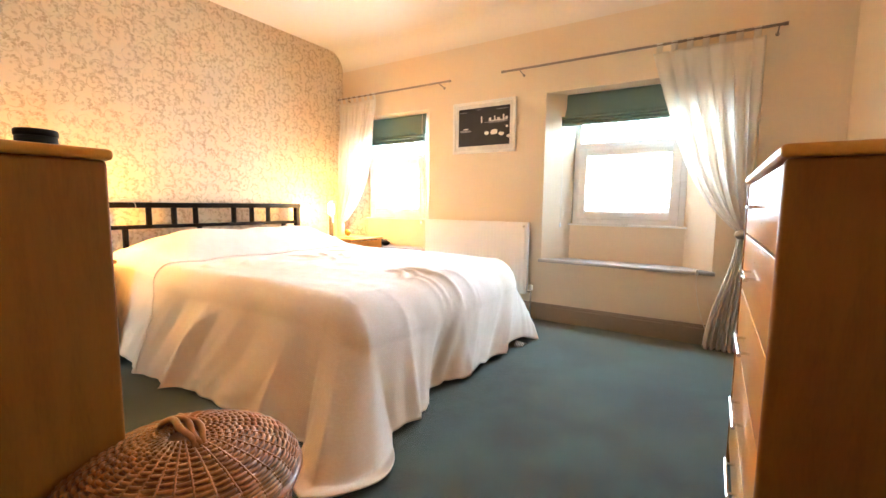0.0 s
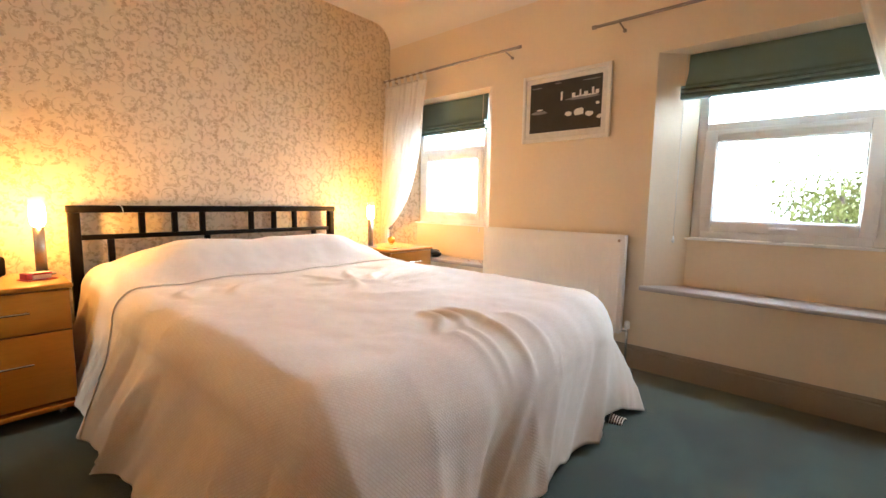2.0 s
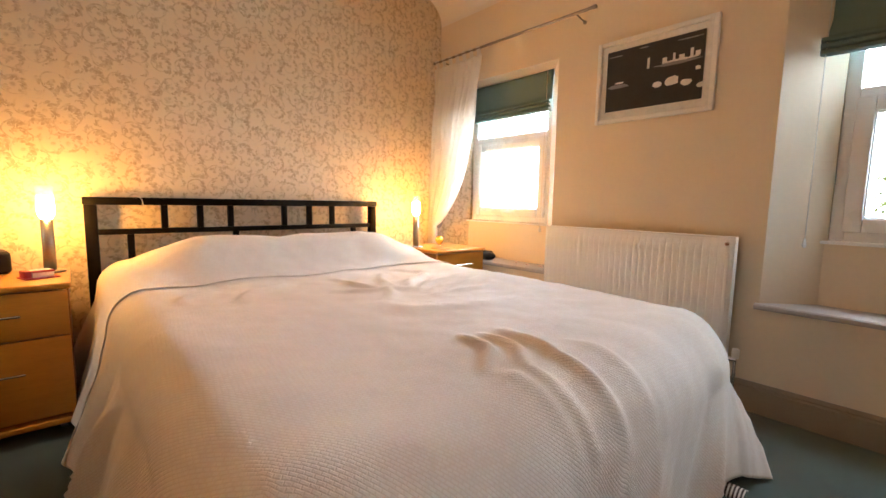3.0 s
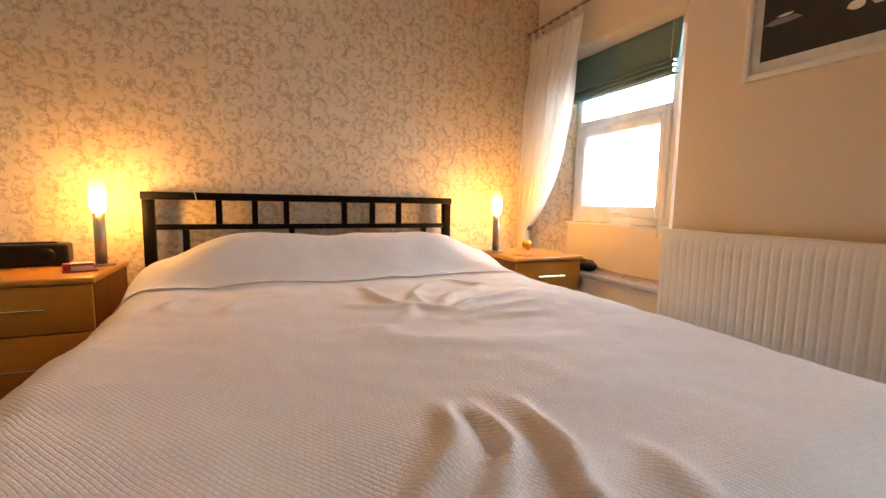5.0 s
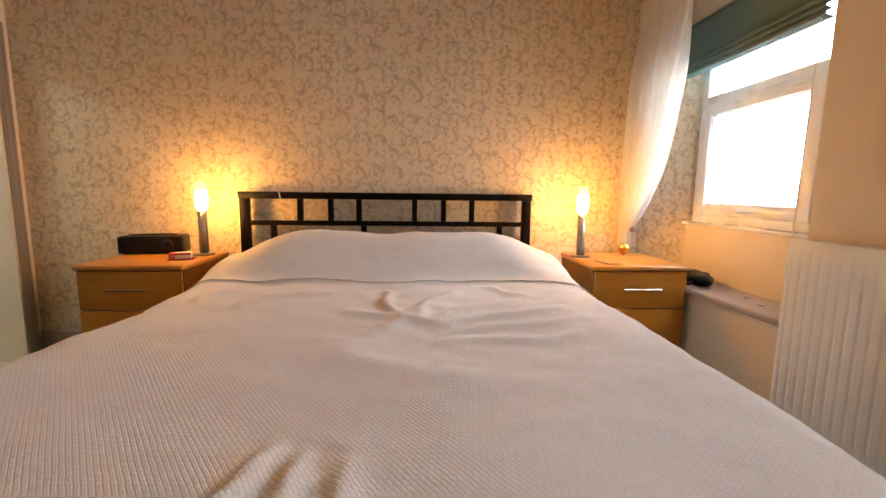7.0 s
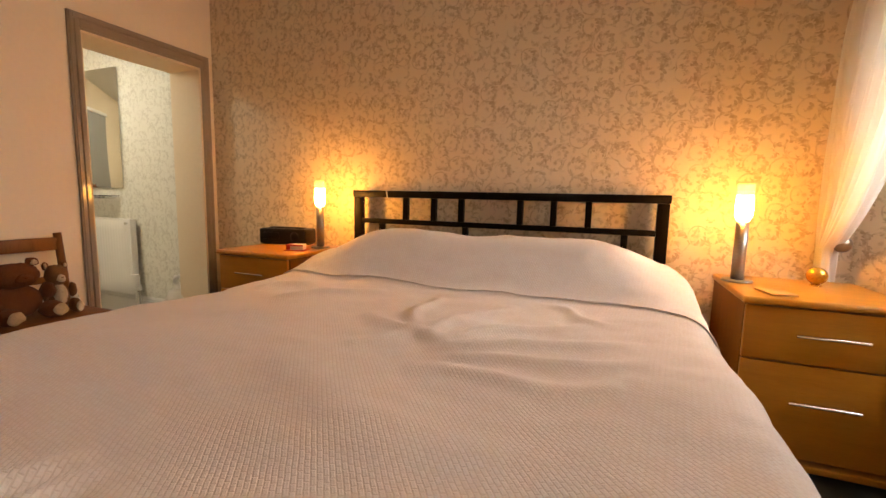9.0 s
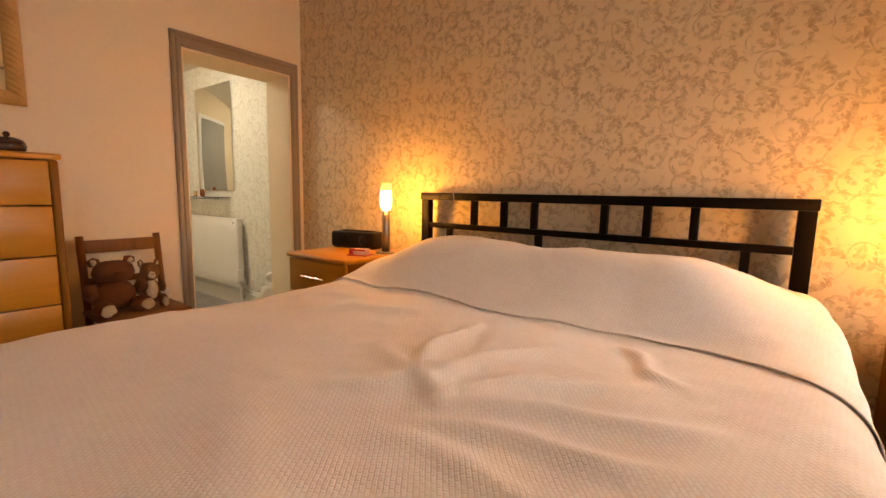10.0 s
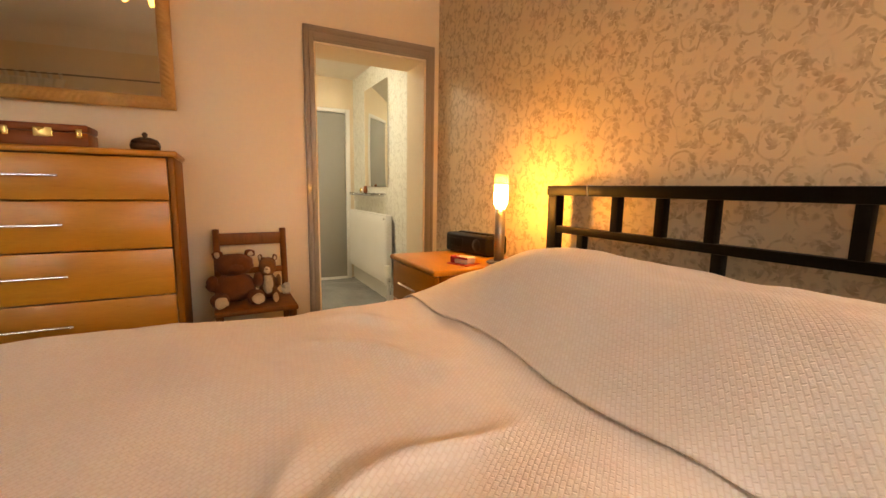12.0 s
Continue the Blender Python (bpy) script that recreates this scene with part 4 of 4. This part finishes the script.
def curtain(x_left, x_right, folds, tabs, tie, label, z_low, splay, wander, hold, deep):
    """A tab-topped sheer gathered at tie (x, y, z); x_left and x_right give its top edge; splay is its half-width at the foot; hold, how low its free edge hangs before it sweeps to the tie."""
    top = RZ - 0.055
    t = thing("curtain", (x_left + x_right) / 2, RY, z_low, label, "curtain", "sheer curtains")
    ox, oy, oz = (x_left + x_right) / 2, RY, z_low

    def cloth(u, v):
        # v: 0 at the pole, 1 at the foot
        z = top + (z_low - top) * v
        vt = (top - tie[2]) / (top - z_low)
        if v < vt:
            k = v / vt
            g = smooth(0.0, 1.0, k)
            ease = 0.62 * k + 0.38 * k ** 5
            xl = x_left + (tie[0] - 0.03 - x_left) * ease
            xr = x_right + (tie[0] + 0.03 - x_right) * (0.42 * k + 0.58 * k ** hold)
            yy = RY + (tie[1] - RY) * g
        else:
            k = (v - vt) / (1 - vt)
            g = smooth(0, 1, k)
            xl = tie[0] - 0.03 - (splay[0] - 0.03) * g
            xr = tie[0] + 0.03 + (splay[1] - 0.03) * g
            yy = tie[1]
        w = abs(xr - xl)
        ph = u + wander * math.sin(3 * v + 5 * u)
        amp = 0.007 + deep * smooth(0.0, 0.25, v) * (0.45 + 0.55 * min(1, w / 0.35))
        y = yy + amp * math.sin(2 * math.pi * folds * ph) + 0.35 * amp * math.sin(2 * math.pi * folds * 2.3 * u + 4 * v)
        x = xl + (xr - xl) * u + 0.006 * math.sin(2 * math.pi * folds * ph + 1.2)
        z += 0.012 * math.sin(2 * math.pi * folds * u) * smooth(0.9, 1, v)
        return Vector((x - ox, min(y, YN - 0.012) - oy, z - oz))
    thicken(part("cloth", sheet(folds * 14 + 1, 90, cloth), SHEER, t), 0.0012)
    for i in range(tabs):
        u = (i + 0.5) / tabs
        x = x_left + (x_right - x_left) * u
        bm = sheet(16, 3, lambda a, b: Vector((x - ox + (b - 0.5) * 0.042, (RY - oy) + (0.013 * math.cos(a * 2 * math.pi) * (1 if 0.2 < a < 0.8 else 0.5)), RZ - oz + (0.0125 if abs(a - 0.5) < 0.06 else 0.012) - 0.085 * abs(2 * a - 1) ** 1.5)))
        thicken(part("tab", bm, SHEER, t), 0.0012)
    return t


curtain(-3.665, -3.09, 8, 7, (-3.645, 3.73, 0.82), "sheer cream tab-top curtain tied back to the wall", 0.02, (0.03, 0.05), 0.02, 5.0, 0.034)
curtain(-0.36, 0.33, 6, 7, (0.29, 3.745, 0.87), "sheer cream tab-top curtain tied back beside the window", 0.006, (0.20, 0.03), 0.03, 4.4, 0.022)


def holdback(x, y, z, turn, reach):
    """A wall bar with a round knob; it stands out along its own y."""
    t = thing("curtain_holdback", x, y, z, "round steel curtain holdback on the wall", "holdback", "holdbacks", turn)
    part("stem", rod(bmesh.new(), (0, 0, 0), (0, reach, 0), 0.007), STEEL, t)
    part("wall_plate", rod(bmesh.new(), (0, 0, 0), (0, 0.006, 0), 0.022), STEEL, t)
    part("knob", ball(bmesh.new(), (0, reach, 0), 0.036, (1, 0.8, 1)), POLE, t)


holdback(0.275, YN, 0.865, 180, 0.18)
holdback(XW, 3.765, 0.845, -90, 0.09)


def roman_blind(x0, x1, foot, label):
    cx = (x0 + x1) / 2
    t = thing("roman_blind", cx, 3.99, foot, label, "blind", "roman blinds")
    h = 2.035 - foot
    prof = [(0.0, h), (-0.004, h * 0.6), (-0.014, 0.085), (-0.046, 0.078), (-0.052, 0.064), (-0.022, 0.058), (-0.050, 0.050), (-0.054, 0.036), (-0.022, 0.030), (-0.048, 0.022), (-0.050, 0.006), (-0.020, 0.0), (0.0, 0.004)]
    n = len(prof) - 1

    def cloth(u, v):
        k = min(int(v * n), n - 1)
        f = v * n - k
        y = prof[k][0] + (prof[k + 1][0] - prof[k][0]) * f
        z = prof[k][1] + (prof[k + 1][1] - prof[k][1]) * f
        return Vector((x0 - cx + u * (x1 - x0), y + 0.004 * noise.noise((u * 4, z * 9, 2)), z - 0.006 * math.sin(math.pi * u)))
    thicken(part("fabric", sheet(40, n * 5 + 1, cloth), TEAL, t, "gathered teal fabric"), 0.004)
    part("headrail", boxed(x0 - cx, x1 - cx, 0.004, 0.04, h - 0.035, h), UPVC, t)
    xs = x1 - cx - 0.03 if x0 < -2 else x0 - cx + 0.02
    part("cord", tube(bmesh.new(), [(xs, -0.03, h), (xs, -0.035, 0), (xs, -0.045, -0.5), (xs, -0.05, -0.86)], 0.0022, 6), CABLE, t)
    part("toggle", lathe(bmesh.new(), [(0.004, 0), (0.009, -0.03), (0.009, -0.04), (0.003, -0.045)][::-1], 12, (xs, -0.05, -0.86)), UPVC, t)


roman_blind(-3.61, -2.60, 1.735, "teal roman blind drawn up over the window")
roman_blind(-1.09, 0.0, 1.76, "teal roman blind drawn up over the window")

t = thing("power_cable", 0.03, YN - 0.028, 0.0, "thin pale cable hanging from the window board to the floor", "cable")
part("flex", tube(bmesh.new(), [(0.0, 0.0, R2[2] + 0.003), (-0.002, -0.012, R2[2] - 0.01), (0.0, -0.010, 0.45), (0.02, -0.008, 0.32), (0.055, -0.006, 0.19), (0.095, -0.006, 0.09), (0.14, -0.008, 0.012)], 0.003, 8), CABLE, t)
part("clip", boxed(-0.010, 0.010, -0.010, 0.012, R2[2] - 0.032, R2[2] + 0.014, 0.003), WHITE, t, "small white clip")
for i, (x, y, k) in enumerate(((-2.60, 3.93, 0.016), (-2.70, 3.90, 0.013), (-2.56, 3.89, 0.010), (-2.85, 3.95, 0.014))):
    bm = ball(bmesh.new(), (0, 0, k * 0.5), k, (1.3, 0.9, 0.5), 12, 8)
    for v in bm.verts:
        v.co += 0.003 * Vector((noise.noise(v.co * 60), noise.noise(v.co * 60 + Vector((3, 0, 0))), 0))
    tagged(new("sea_shell", mesh_of("sea_shell", bm, PINK)), "small pale shell on the window board", "shell", "shells").matrix_basis = pose(x, y, R1[2], 0, 0, 40 * i)
t = thing("cord_loop", -3.60, 1.545, 1.043, "thin white cord looped over the headboard rail", "cord")
part("cord", tube(bmesh.new(), [(-0.02, 0.0, 0.0), (0.0, 0.0, 0.002), (0.024, 0.004, 0.0), (0.029, 0.012, -0.015), (0.029, 0.016, -0.045)], 0.0022, 6), CABLE, t)

# ---- dark coffer by the curtain ----
t = thing("blanket_chest", 0.515, 3.10, 0, "dark panelled oak blanket chest against the wall", "chest", turn=90)
L2, D2 = 0.58, 0.42
part("lid", boxed(-L2 - 0.02, L2 + 0.02, -0.02 - 0.21, 0.23, 0.505, 0.532, 0.006), DARKOAK, t)
part("body", boxed(-L2, L2, -0.21, 0.19, 0.10, 0.505), DARKOAK, t)
for k in range(4):
    x = -L2 + k * (2 * L2 - 0.07) / 3
    part("stile", boxed(x, x + 0.07, 0.19, 0.21, 0.0 if k in (0, 3) else 0.10, 0.505, 0.003), DARKOAK, t)
    if k < 3:
        step = (2 * L2 - 0.07) / 3
        part("rail", boxed(x + 0.07, x + step, 0.19, 0.21, 0.43, 0.505, 0.003), DARKOAK, t)
        part("rail", boxed(x + 0.07, x + step, 0.19, 0.21, 0.10, 0.175, 0.003), DARKOAK, t)
for x in (-L2, L2 - 0.07):
    part("foot", boxed(x, x + 0.07, -0.21, -0.15, 0, 0.10), DARKOAK, t)

# ---- things on the drawer chest, mirror above ----
t = thing("wooden_box", -1.645, 0.27, 1.169, "red-brown wooden box with brass catches", "box")
part("case", boxed(-0.15, 0.15, -0.09, 0.09, 0, 0.068, 0.006), BOXWOOD, t)
part("lid", boxed(-0.152, 0.152, -0.092, 0.092, 0.070, 0.102, 0.008), BOXWOOD, t)
for x, w in ((-0.12, 0.012), (0.0, 0.032), (0.12, 0.012)):
    part("catch", boxed(x - w, x + w, 0.089, 0.094, 0.045, 0.085, 0.004), BRASS, t, "brass catch")
t = thing("lidded_pot", -2.0, 0.34, 1.169, "small dark glazed pot with a knob lid", "pot")
part("bowl", lathe(bmesh.new(), [(0.035, 0), (0.058, 0.012), (0.062, 0.028), (0.058, 0.040)], 28), POT, t)
lid = part("lid", lathe(bmesh.new(), [(0.059, 0.041), (0.05, 0.056), (0.025, 0.066), (0.006, 0.068)], 28), POT, t)
part("knob", ball(bmesh.new(), (0, 0, 0.078), 0.012), POT, lid)
t = thing("trinket_tin", -1.369, 0.465, 1.169, "short round black tin on the drawer chest", "tin")
part("tin", lathe(bmesh.new(), [(0.040, 0), (0.042, 0.003), (0.042, 0.040), (0.040, 0.042)], 28), BLACK, t)
part("lid", lathe(bmesh.new(), [(0.044, 0.0425), (0.044, 0.056), (0.041, 0.059), (0.01, 0.060)], 28), BLACK, t)

t = thing("wall_mirror", -1.60, 0.037, 1.405, "large mirror in a rippled pine frame", "mirror", turn=-3.4)
MW, MH, MF = 1.04, 0.80, 0.066


def moulding(a, b):
    """One side of the rippled frame, mitred, between the outer corners a and b."""
    a, b = Vector(a), Vector(b)
    d = (b - a).normalized()
    inw = Vector((-d.z, 0, d.x))
    length = (b - a).length

    def f(u, v):
        s0, s1 = v * MF, length - v * MF
        s = s0 + (s1 - s0) * u
        hump = 0.030 * math.sin(math.pi * min(1, v * 0.9 + 0.1)) ** 0.6
        ripple = 0.0035 * math.sin(2 * math.pi * (s / 0.028 + 1.6 * v)) * math.sin(math.pi * v)
        p = a + d * s + inw * (v * MF)
        return Vector((p.x, 0.006 + hump + ripple, p.z))
    return sheet(int(length / 0.006), 12, f)


corners = [(-MW / 2, 0, 0), (MW / 2, 0, 0), (MW / 2, 0, MH), (-MW / 2, 0, MH)]
for i in range(4):
    thicken(part("frame_side", moulding(corners[i], corners[(i + 1) % 4]), PINE, t), 0.004)
part("backing", boxed(-MW / 2 + 0.006, MW / 2 - 0.006, 0.0, 0.008, 0.006, MH - 0.006), PINE, t)
part("looking_glass", boxed(-MW / 2 + MF - 0.004, MW / 2 - MF + 0.004, 0.0085, 0.0125, MF - 0.004, MH - MF + 0.004), MIRROR, t, "silvered glass")

# ---- chair with two soft toys ----
t = thing("wooden_chair", -2.44, 0.30, 0, "small brown wooden chair holding two teddy bears", "chair")
CW = 0.176
for x in (-CW, CW):
    part("back_post", tube(bmesh.new(), [(x, -0.13, 0), (x, -0.14, 0.35), (x, -0.20, 0.775)], 0.018, 10), CHAIRWOOD, t)
    part("front_leg", rod(bmesh.new(), (x, 0.14, 0), (x, 0.14, 0.368), 0.016, 0.019), CHAIRWOOD, t)
    part("stretcher", rod(bmesh.new(), (x, -0.13, 0.16), (x, 0.14, 0.16), 0.010), CHAIRWOOD, t)
part("crest_rail", boxed(-CW, CW, -0.212, -0.182, 0.685, 0.752, 0.006), CHAIRWOOD, t)
part("back_rail", boxed(-CW, CW, -0.175, -0.155, 0.52, 0.555, 0.005), CHAIRWOOD, t)
part("seat", boxed(-CW - 0.025, CW + 0.025, -0.155, 0.175, 0.368, 0.394, 0.010, 3), CHAIRWOOD, t)


def soft_toy(x, y, z, k, turn, m, label, wide, pale_chest):
    bm = bmesh.new()
    pale = set()

    def lump(c, r, scale, u=20, v=12, light=False):
        first = len(bm.faces)
        ball(bm, c, r, scale, u, v)
        if light:
            pale.update(range(first, len(bm.faces)))
    lump((0, 0, 0.095), 0.092, (1.05, 0.85, 1.0))
    lump((0, 0.015, 0.235), 0.078, (1.12, 0.95, 0.88))
    for s in (-1, 1):
        lump((s * 0.072, -0.002, 0.298), 0.026, (1, 0.55, 1), 14, 8)
        lump((s * 0.074, 0.010, 0.297), 0.016, (1, 0.5, 1), 12, 8, True)
        lump((s * 0.078, 0.115, 0.046), 0.044, (0.95, 1.6, 0.98), 16, 10)
        lump((s * 0.080, 0.178, 0.048), 0.031, (0.95, 0.45, 1.05), 14, 8, True)
        lump((s * 0.104, 0.040, 0.135), 0.034, (0.8, 1.2, 1.4), 14, 10)
    lump((0, 0.086, 0.222), 0.032, (1.1, 0.7, 0.8), 14, 8, pale_chest)
    lump((0, 0.116, 0.232), 0.009, (1.2, 0.6, 0.8), 10, 6)
    if pale_chest:
        lump((0, 0.045, 0.115), 0.066, (0.9, 0.72, 1.1), 16, 10, True)
    bm.faces.ensure_lookup_table()
    for i in pale:
        bm.faces[i].material_index = 1
    for v in bm.verts:
        v.co += 0.008 * Vector((noise.noise(v.co * 38), noise.noise(v.co * 38 + Vector((5, 0, 0))), noise.noise(v.co * 38 + Vector((0, 5, 0)))))
        v.co += 0.004 * Vector((noise.noise(v.co * 130), noise.noise(v.co * 130 + Vector((5, 0, 0))), noise.noise(v.co * 130 + Vector((0, 5, 0)))))
        v.co.z = max(v.co.z, 0.0)
    bmesh.ops.scale(bm, vec=(k * wide, k, k), verts=bm.verts)
    me = mesh_of("teddy_bear", bm, m, angle=80)
    me.materials.append(PALEPLUSH)
    tagged(new("teddy_bear", me), label, "soft toy", "soft toys").matrix_basis = pose(x, y, z, 0, 0, turn)


soft_toy(-2.345, 0.28, 0.395, 0.88, 6, PLUSH, "brown plush teddy bear with pale paws on the chair", 1.22, False)
soft_toy(-2.512, 0.27, 0.395, 0.78, -8, TANPLUSH, "smaller tan teddy bear leaning on the chair", 0.66, True)


def crumple(bm, rough, amount, floor=0.0):
    for v in bm.verts:
        v.co += amount * Vector((noise.noise(v.co * rough), noise.noise(v.co * rough + Vector((4, 0, 0))), 0.7 * noise.noise(v.co * rough + Vector((0, 4, 0)))))
        v.co.z = max(v.co.z, floor)
    return bm


t = thing("plastic_wrapper", -2.612, 0.20, 0.395, "small crumpled clear plastic wrapper on the chair seat", "wrapper")
part("film", crumple(ball(bmesh.new(), (0, 0, 0.03), 0.03, (0.9, 0.9, 1.1), 18, 12), 60, 0.022), SHEER, t)

# ---- wicker basket ----
t = thing("wicker_basket", -0.96, 0.585, 0, "round orange-brown wicker linen basket with a domed lid", "basket")


def weave(parent, profile, n, strands, amp, r):
    """Strands run round a turned profile, over and under upright stakes, each a part of its own."""
    for i in range(strands):
        k = i / (strands - 1) * (len(profile) - 1)
        a = min(int(k), len(profile) - 2)
        rad = profile[a][0] + (profile[a + 1][0] - profile[a][0]) * (k - a)
        z = profile[a][1] + (profile[a + 1][1] - profile[a][1]) * (k - a)
        if rad < 0.03:
            continue
        pts = []
        m = n * 4
        for j in range(m + 1):
            th = 2 * math.pi * j / m
            o = amp * math.sin(th * n / 2 + math.pi * i)
            pts.append((math.cos(th) * (rad + o), math.sin(th) * (rad + o), z + o * 0.6))
        part("strand", tube(bmesh.new(), pts, r, 5), WICKER, parent)


side = [(0.185, 0.012), (0.215, 0.12), (0.238, 0.25), (0.245, 0.36)]
domed = [(0.262, 0.365), (0.262, 0.385), (0.235, 0.415), (0.18, 0.445), (0.11, 0.468), (0.04, 0.478)]
body = part("basket_body", lathe(bmesh.new(), [(0.18, 0.0), (0.205, 0.12), (0.228, 0.25), (0.236, 0.355), (0.2, 0.356)], 36), WICKER, t)
weave(body, side, 36, 34, 0.005, 0.0062)
lid = part("lid", lathe(bmesh.new(), [(0.25, 0.368), (0.225, 0.405), (0.17, 0.436), (0.10, 0.46), (0.02, 0.468)], 36), WICKER, t, "domed wicker lid")
weave(lid, domed, 34, 44, 0.004, 0.0052)
for i in range(34):
    th = 2 * math.pi * i / 34
    pts = [(math.cos(th) * r, math.sin(th) * r, z + 0.004) for r, z in domed]
    part("spoke", tube(bmesh.new(), pts, 0.0030, 5), WICKER, lid)
part("rim", tube(bmesh.new(), [(0.266 * math.cos(a * math.pi / 24), 0.266 * math.sin(a * math.pi / 24), 0.362 + 0.004 * (a % 2)) for a in range(49)], 0.011, 8), WICKER, lid)
bm = bmesh.new()
for k in range(3):
    tube(bm, [(0.075 * math.cos(a) * 1.0, 0.014 * (k - 1) + 0.006 * math.sin(4 * a + 2 * k), 0.470 + 0.045 * math.sin(a)) for a in (i * math.pi / 14 for i in range(15))], 0.0085, 7)
part("lid_handle", bm, WICKER, lid, "twisted wicker loop handle")

# ---- ceiling light ----
t = thing("ceiling_light", -1.60, 2.05, ZC, "steel ceiling light with lit glass spot shades", "ceiling light")
part("ceiling_plate", lathe(bmesh.new(), [(0.055, -0.022), (0.06, -0.015), (0.06, 0.0)], 28), STEEL, t)
part("bar", rod(bmesh.new(), (-0.27, 0, -0.075), (0.27, 0, -0.075), 0.008), STEEL, t)
part("drop_stem", rod(bmesh.new(), (0, 0, -0.02), (0, 0, -0.075), 0.010), STEEL, t)
for x, tilt in ((-0.25, -35), (0.0, 10), (0.25, 35)):
    arm = part("spot_holder", rod(bmesh.new(), (0, 0, 0.0), (0, 0, -0.05), 0.016), STEEL, t)
    arm.matrix_basis = pose(x, 0, -0.08, 20, tilt, 0)
    part("spot_glass", lathe(bmesh.new(), [(0.028, -0.145), (0.030, -0.13), (0.026, -0.06), (0.018, -0.05)], 20), SPOT, arm, "glowing glass shade")

# ---- beyond the doorway ----
t = thing("hall_mirror", -3.768, -1.55, 1.03, "tall frameless mirror on the wallpapered wall", "mirror")
part("looking_glass", boxed(0.006, 0.012, -0.36, 0.36, 0, 1.03, 0.002), MIRROR, t)
part("backing", boxed(0, 0.006, -0.35, 0.35, 0.01, 1.02), WHITE, t)
t = thing("glass_shelf", -3.768, -1.72, 0.955, "narrow glass shelf on chrome brackets", "shelf")
part("shelf_glass", boxed(0, 0.12, -0.45, 0.45, 0, 0.008, 0.002), CLEAR, t)
part("front_bar", rod(bmesh.new(), (0.115, -0.45, -0.012), (0.115, 0.45, -0.012), 0.006), CHROME, t)
for k in (-0.3, 0.38):
    part("bracket", rod(bmesh.new(), (0, k, -0.012), (0.125, k, -0.012), 0.012), CHROME, t)
for k, (m, c) in enumerate(((BRASS, "brass"), (PINK, "pale pink"), (BOXWOOD, "brown"))):
    t = thing("trinket_pot", -3.70, -1.86 + 0.07 * k, 0.964, "tiny %s pot on the glass shelf" % c, "pot", "shelf pots")
    part("pot_body", lathe(bmesh.new(), [(0.018, 0), (0.024, 0.02), (0.018, 0.045 + 0.012 * k), (0.012, 0.05 + 0.012 * k)], 16), m, t)
t = thing("plastic_bag", -3.625, -0.345, HALL_Z, "crumpled clear plastic bag with its handle loop standing up", "bag")
part("bag", crumple(lathe(bmesh.new(), [(0.02, 0.0), (0.10, 0.0), (0.115, 0.12), (0.09, 0.24), (0.06, 0.31), (0.02, 0.32)], 30), 16, 0.05), SHEER, t)
bm = tube(bmesh.new(), [(0.012 * math.sin(3 * a), 0.058 * math.cos(a), 0.375 + 0.062 * math.sin(a)) for a in (i * math.pi / 12 for i in range(25))], 0.017, 10)
part("handle_loop", crumple(bm, 70, 0.016), WHITE, t, "twisted white plastic handle")
t = thing("hall_ceiling_lamp", -2.9, -1.25, 2.28, "round white flush ceiling lamp, lit", "ceiling light")
part("base", lathe(bmesh.new(), [(0.15, -0.02), (0.155, 0.0)], 32), WHITE, t)
part("diffuser", lathe(bmesh.new(), [(0.04, -0.07), (0.11, -0.055), (0.14, -0.021)], 32), glowing("lit_opal_glass", (0.95, 1.0, 0.88), 100.0), t)

# ---- outdoors ----
haze = glowing("bright_haze", (0.80, 0.91, 1.0), 13.5)
structure("backdrop", boxed(-330, 330, 52, 52.2, -3, 150), haze, "bright white hazy sky", "sky")
structure("ground", boxed(-340, 340, 4.6, 320, -3.3, -3.0), GRASS, "green meadow below the windows", "ground")


def tree(x, y, h, seed):
    rnd = random.Random(seed)
    t = thing("tree", x, y, -3.0, "leafy garden tree seen through the window", "tree", "garden trees")
    bm = tube(bmesh.new(), [(0, 0, 0), (0.06, 0.02, h * 0.3), (0.0, 0.08, h * 0.55), (0.1, 0.0, h * 0.85)], h * 0.022, 8)
    limbs = []
    for i in range(9):
        a, z = rnd.uniform(0, 6.28), h * rnd.uniform(0.35, 0.75)
        e = Vector((math.cos(a) * h * 0.22, math.sin(a) * h * 0.22, z + h * rnd.uniform(0.08, 0.2)))
        tube(bm, [(0, 0.05, z), e * 0.5 + Vector((0, 0, z * 0.5)), e], h * 0.007, 6)
        limbs.append(e)
    part("trunk", bm, BARK, t)
    verts, faces = [], []
    for i in range(5200):
        c = rnd.choice(limbs) + Vector((rnd.gauss(0, 1), rnd.gauss(0, 1), rnd.gauss(0, 0.9))) * h * 0.11
        q = Euler((rnd.uniform(0, 6), rnd.uniform(0, 6), rnd.uniform(0, 6))).to_matrix()
        s = h * rnd.uniform(0.010, 0.022)
        n = len(verts)
        verts += [c + q @ Vector(p) * s for p in ((-1, 0, 0), (0, -0.5, 0.1), (1.2, 0, 0), (0, 0.5, 0.1))]
        faces.append((n, n + 1, n + 2, n + 3))
    me = bpy.data.meshes.new("crown")
    me.from_pydata(verts, [], faces)
    me.materials.append(LEAF)
    crown = new("crown", me)
    crown.parent = t
    tagged(crown, "loose green foliage", kind="stuff")


tree(0.2, 22.0, 5.3, 3)
tree(2.6, 25.0, 5.6, 5)
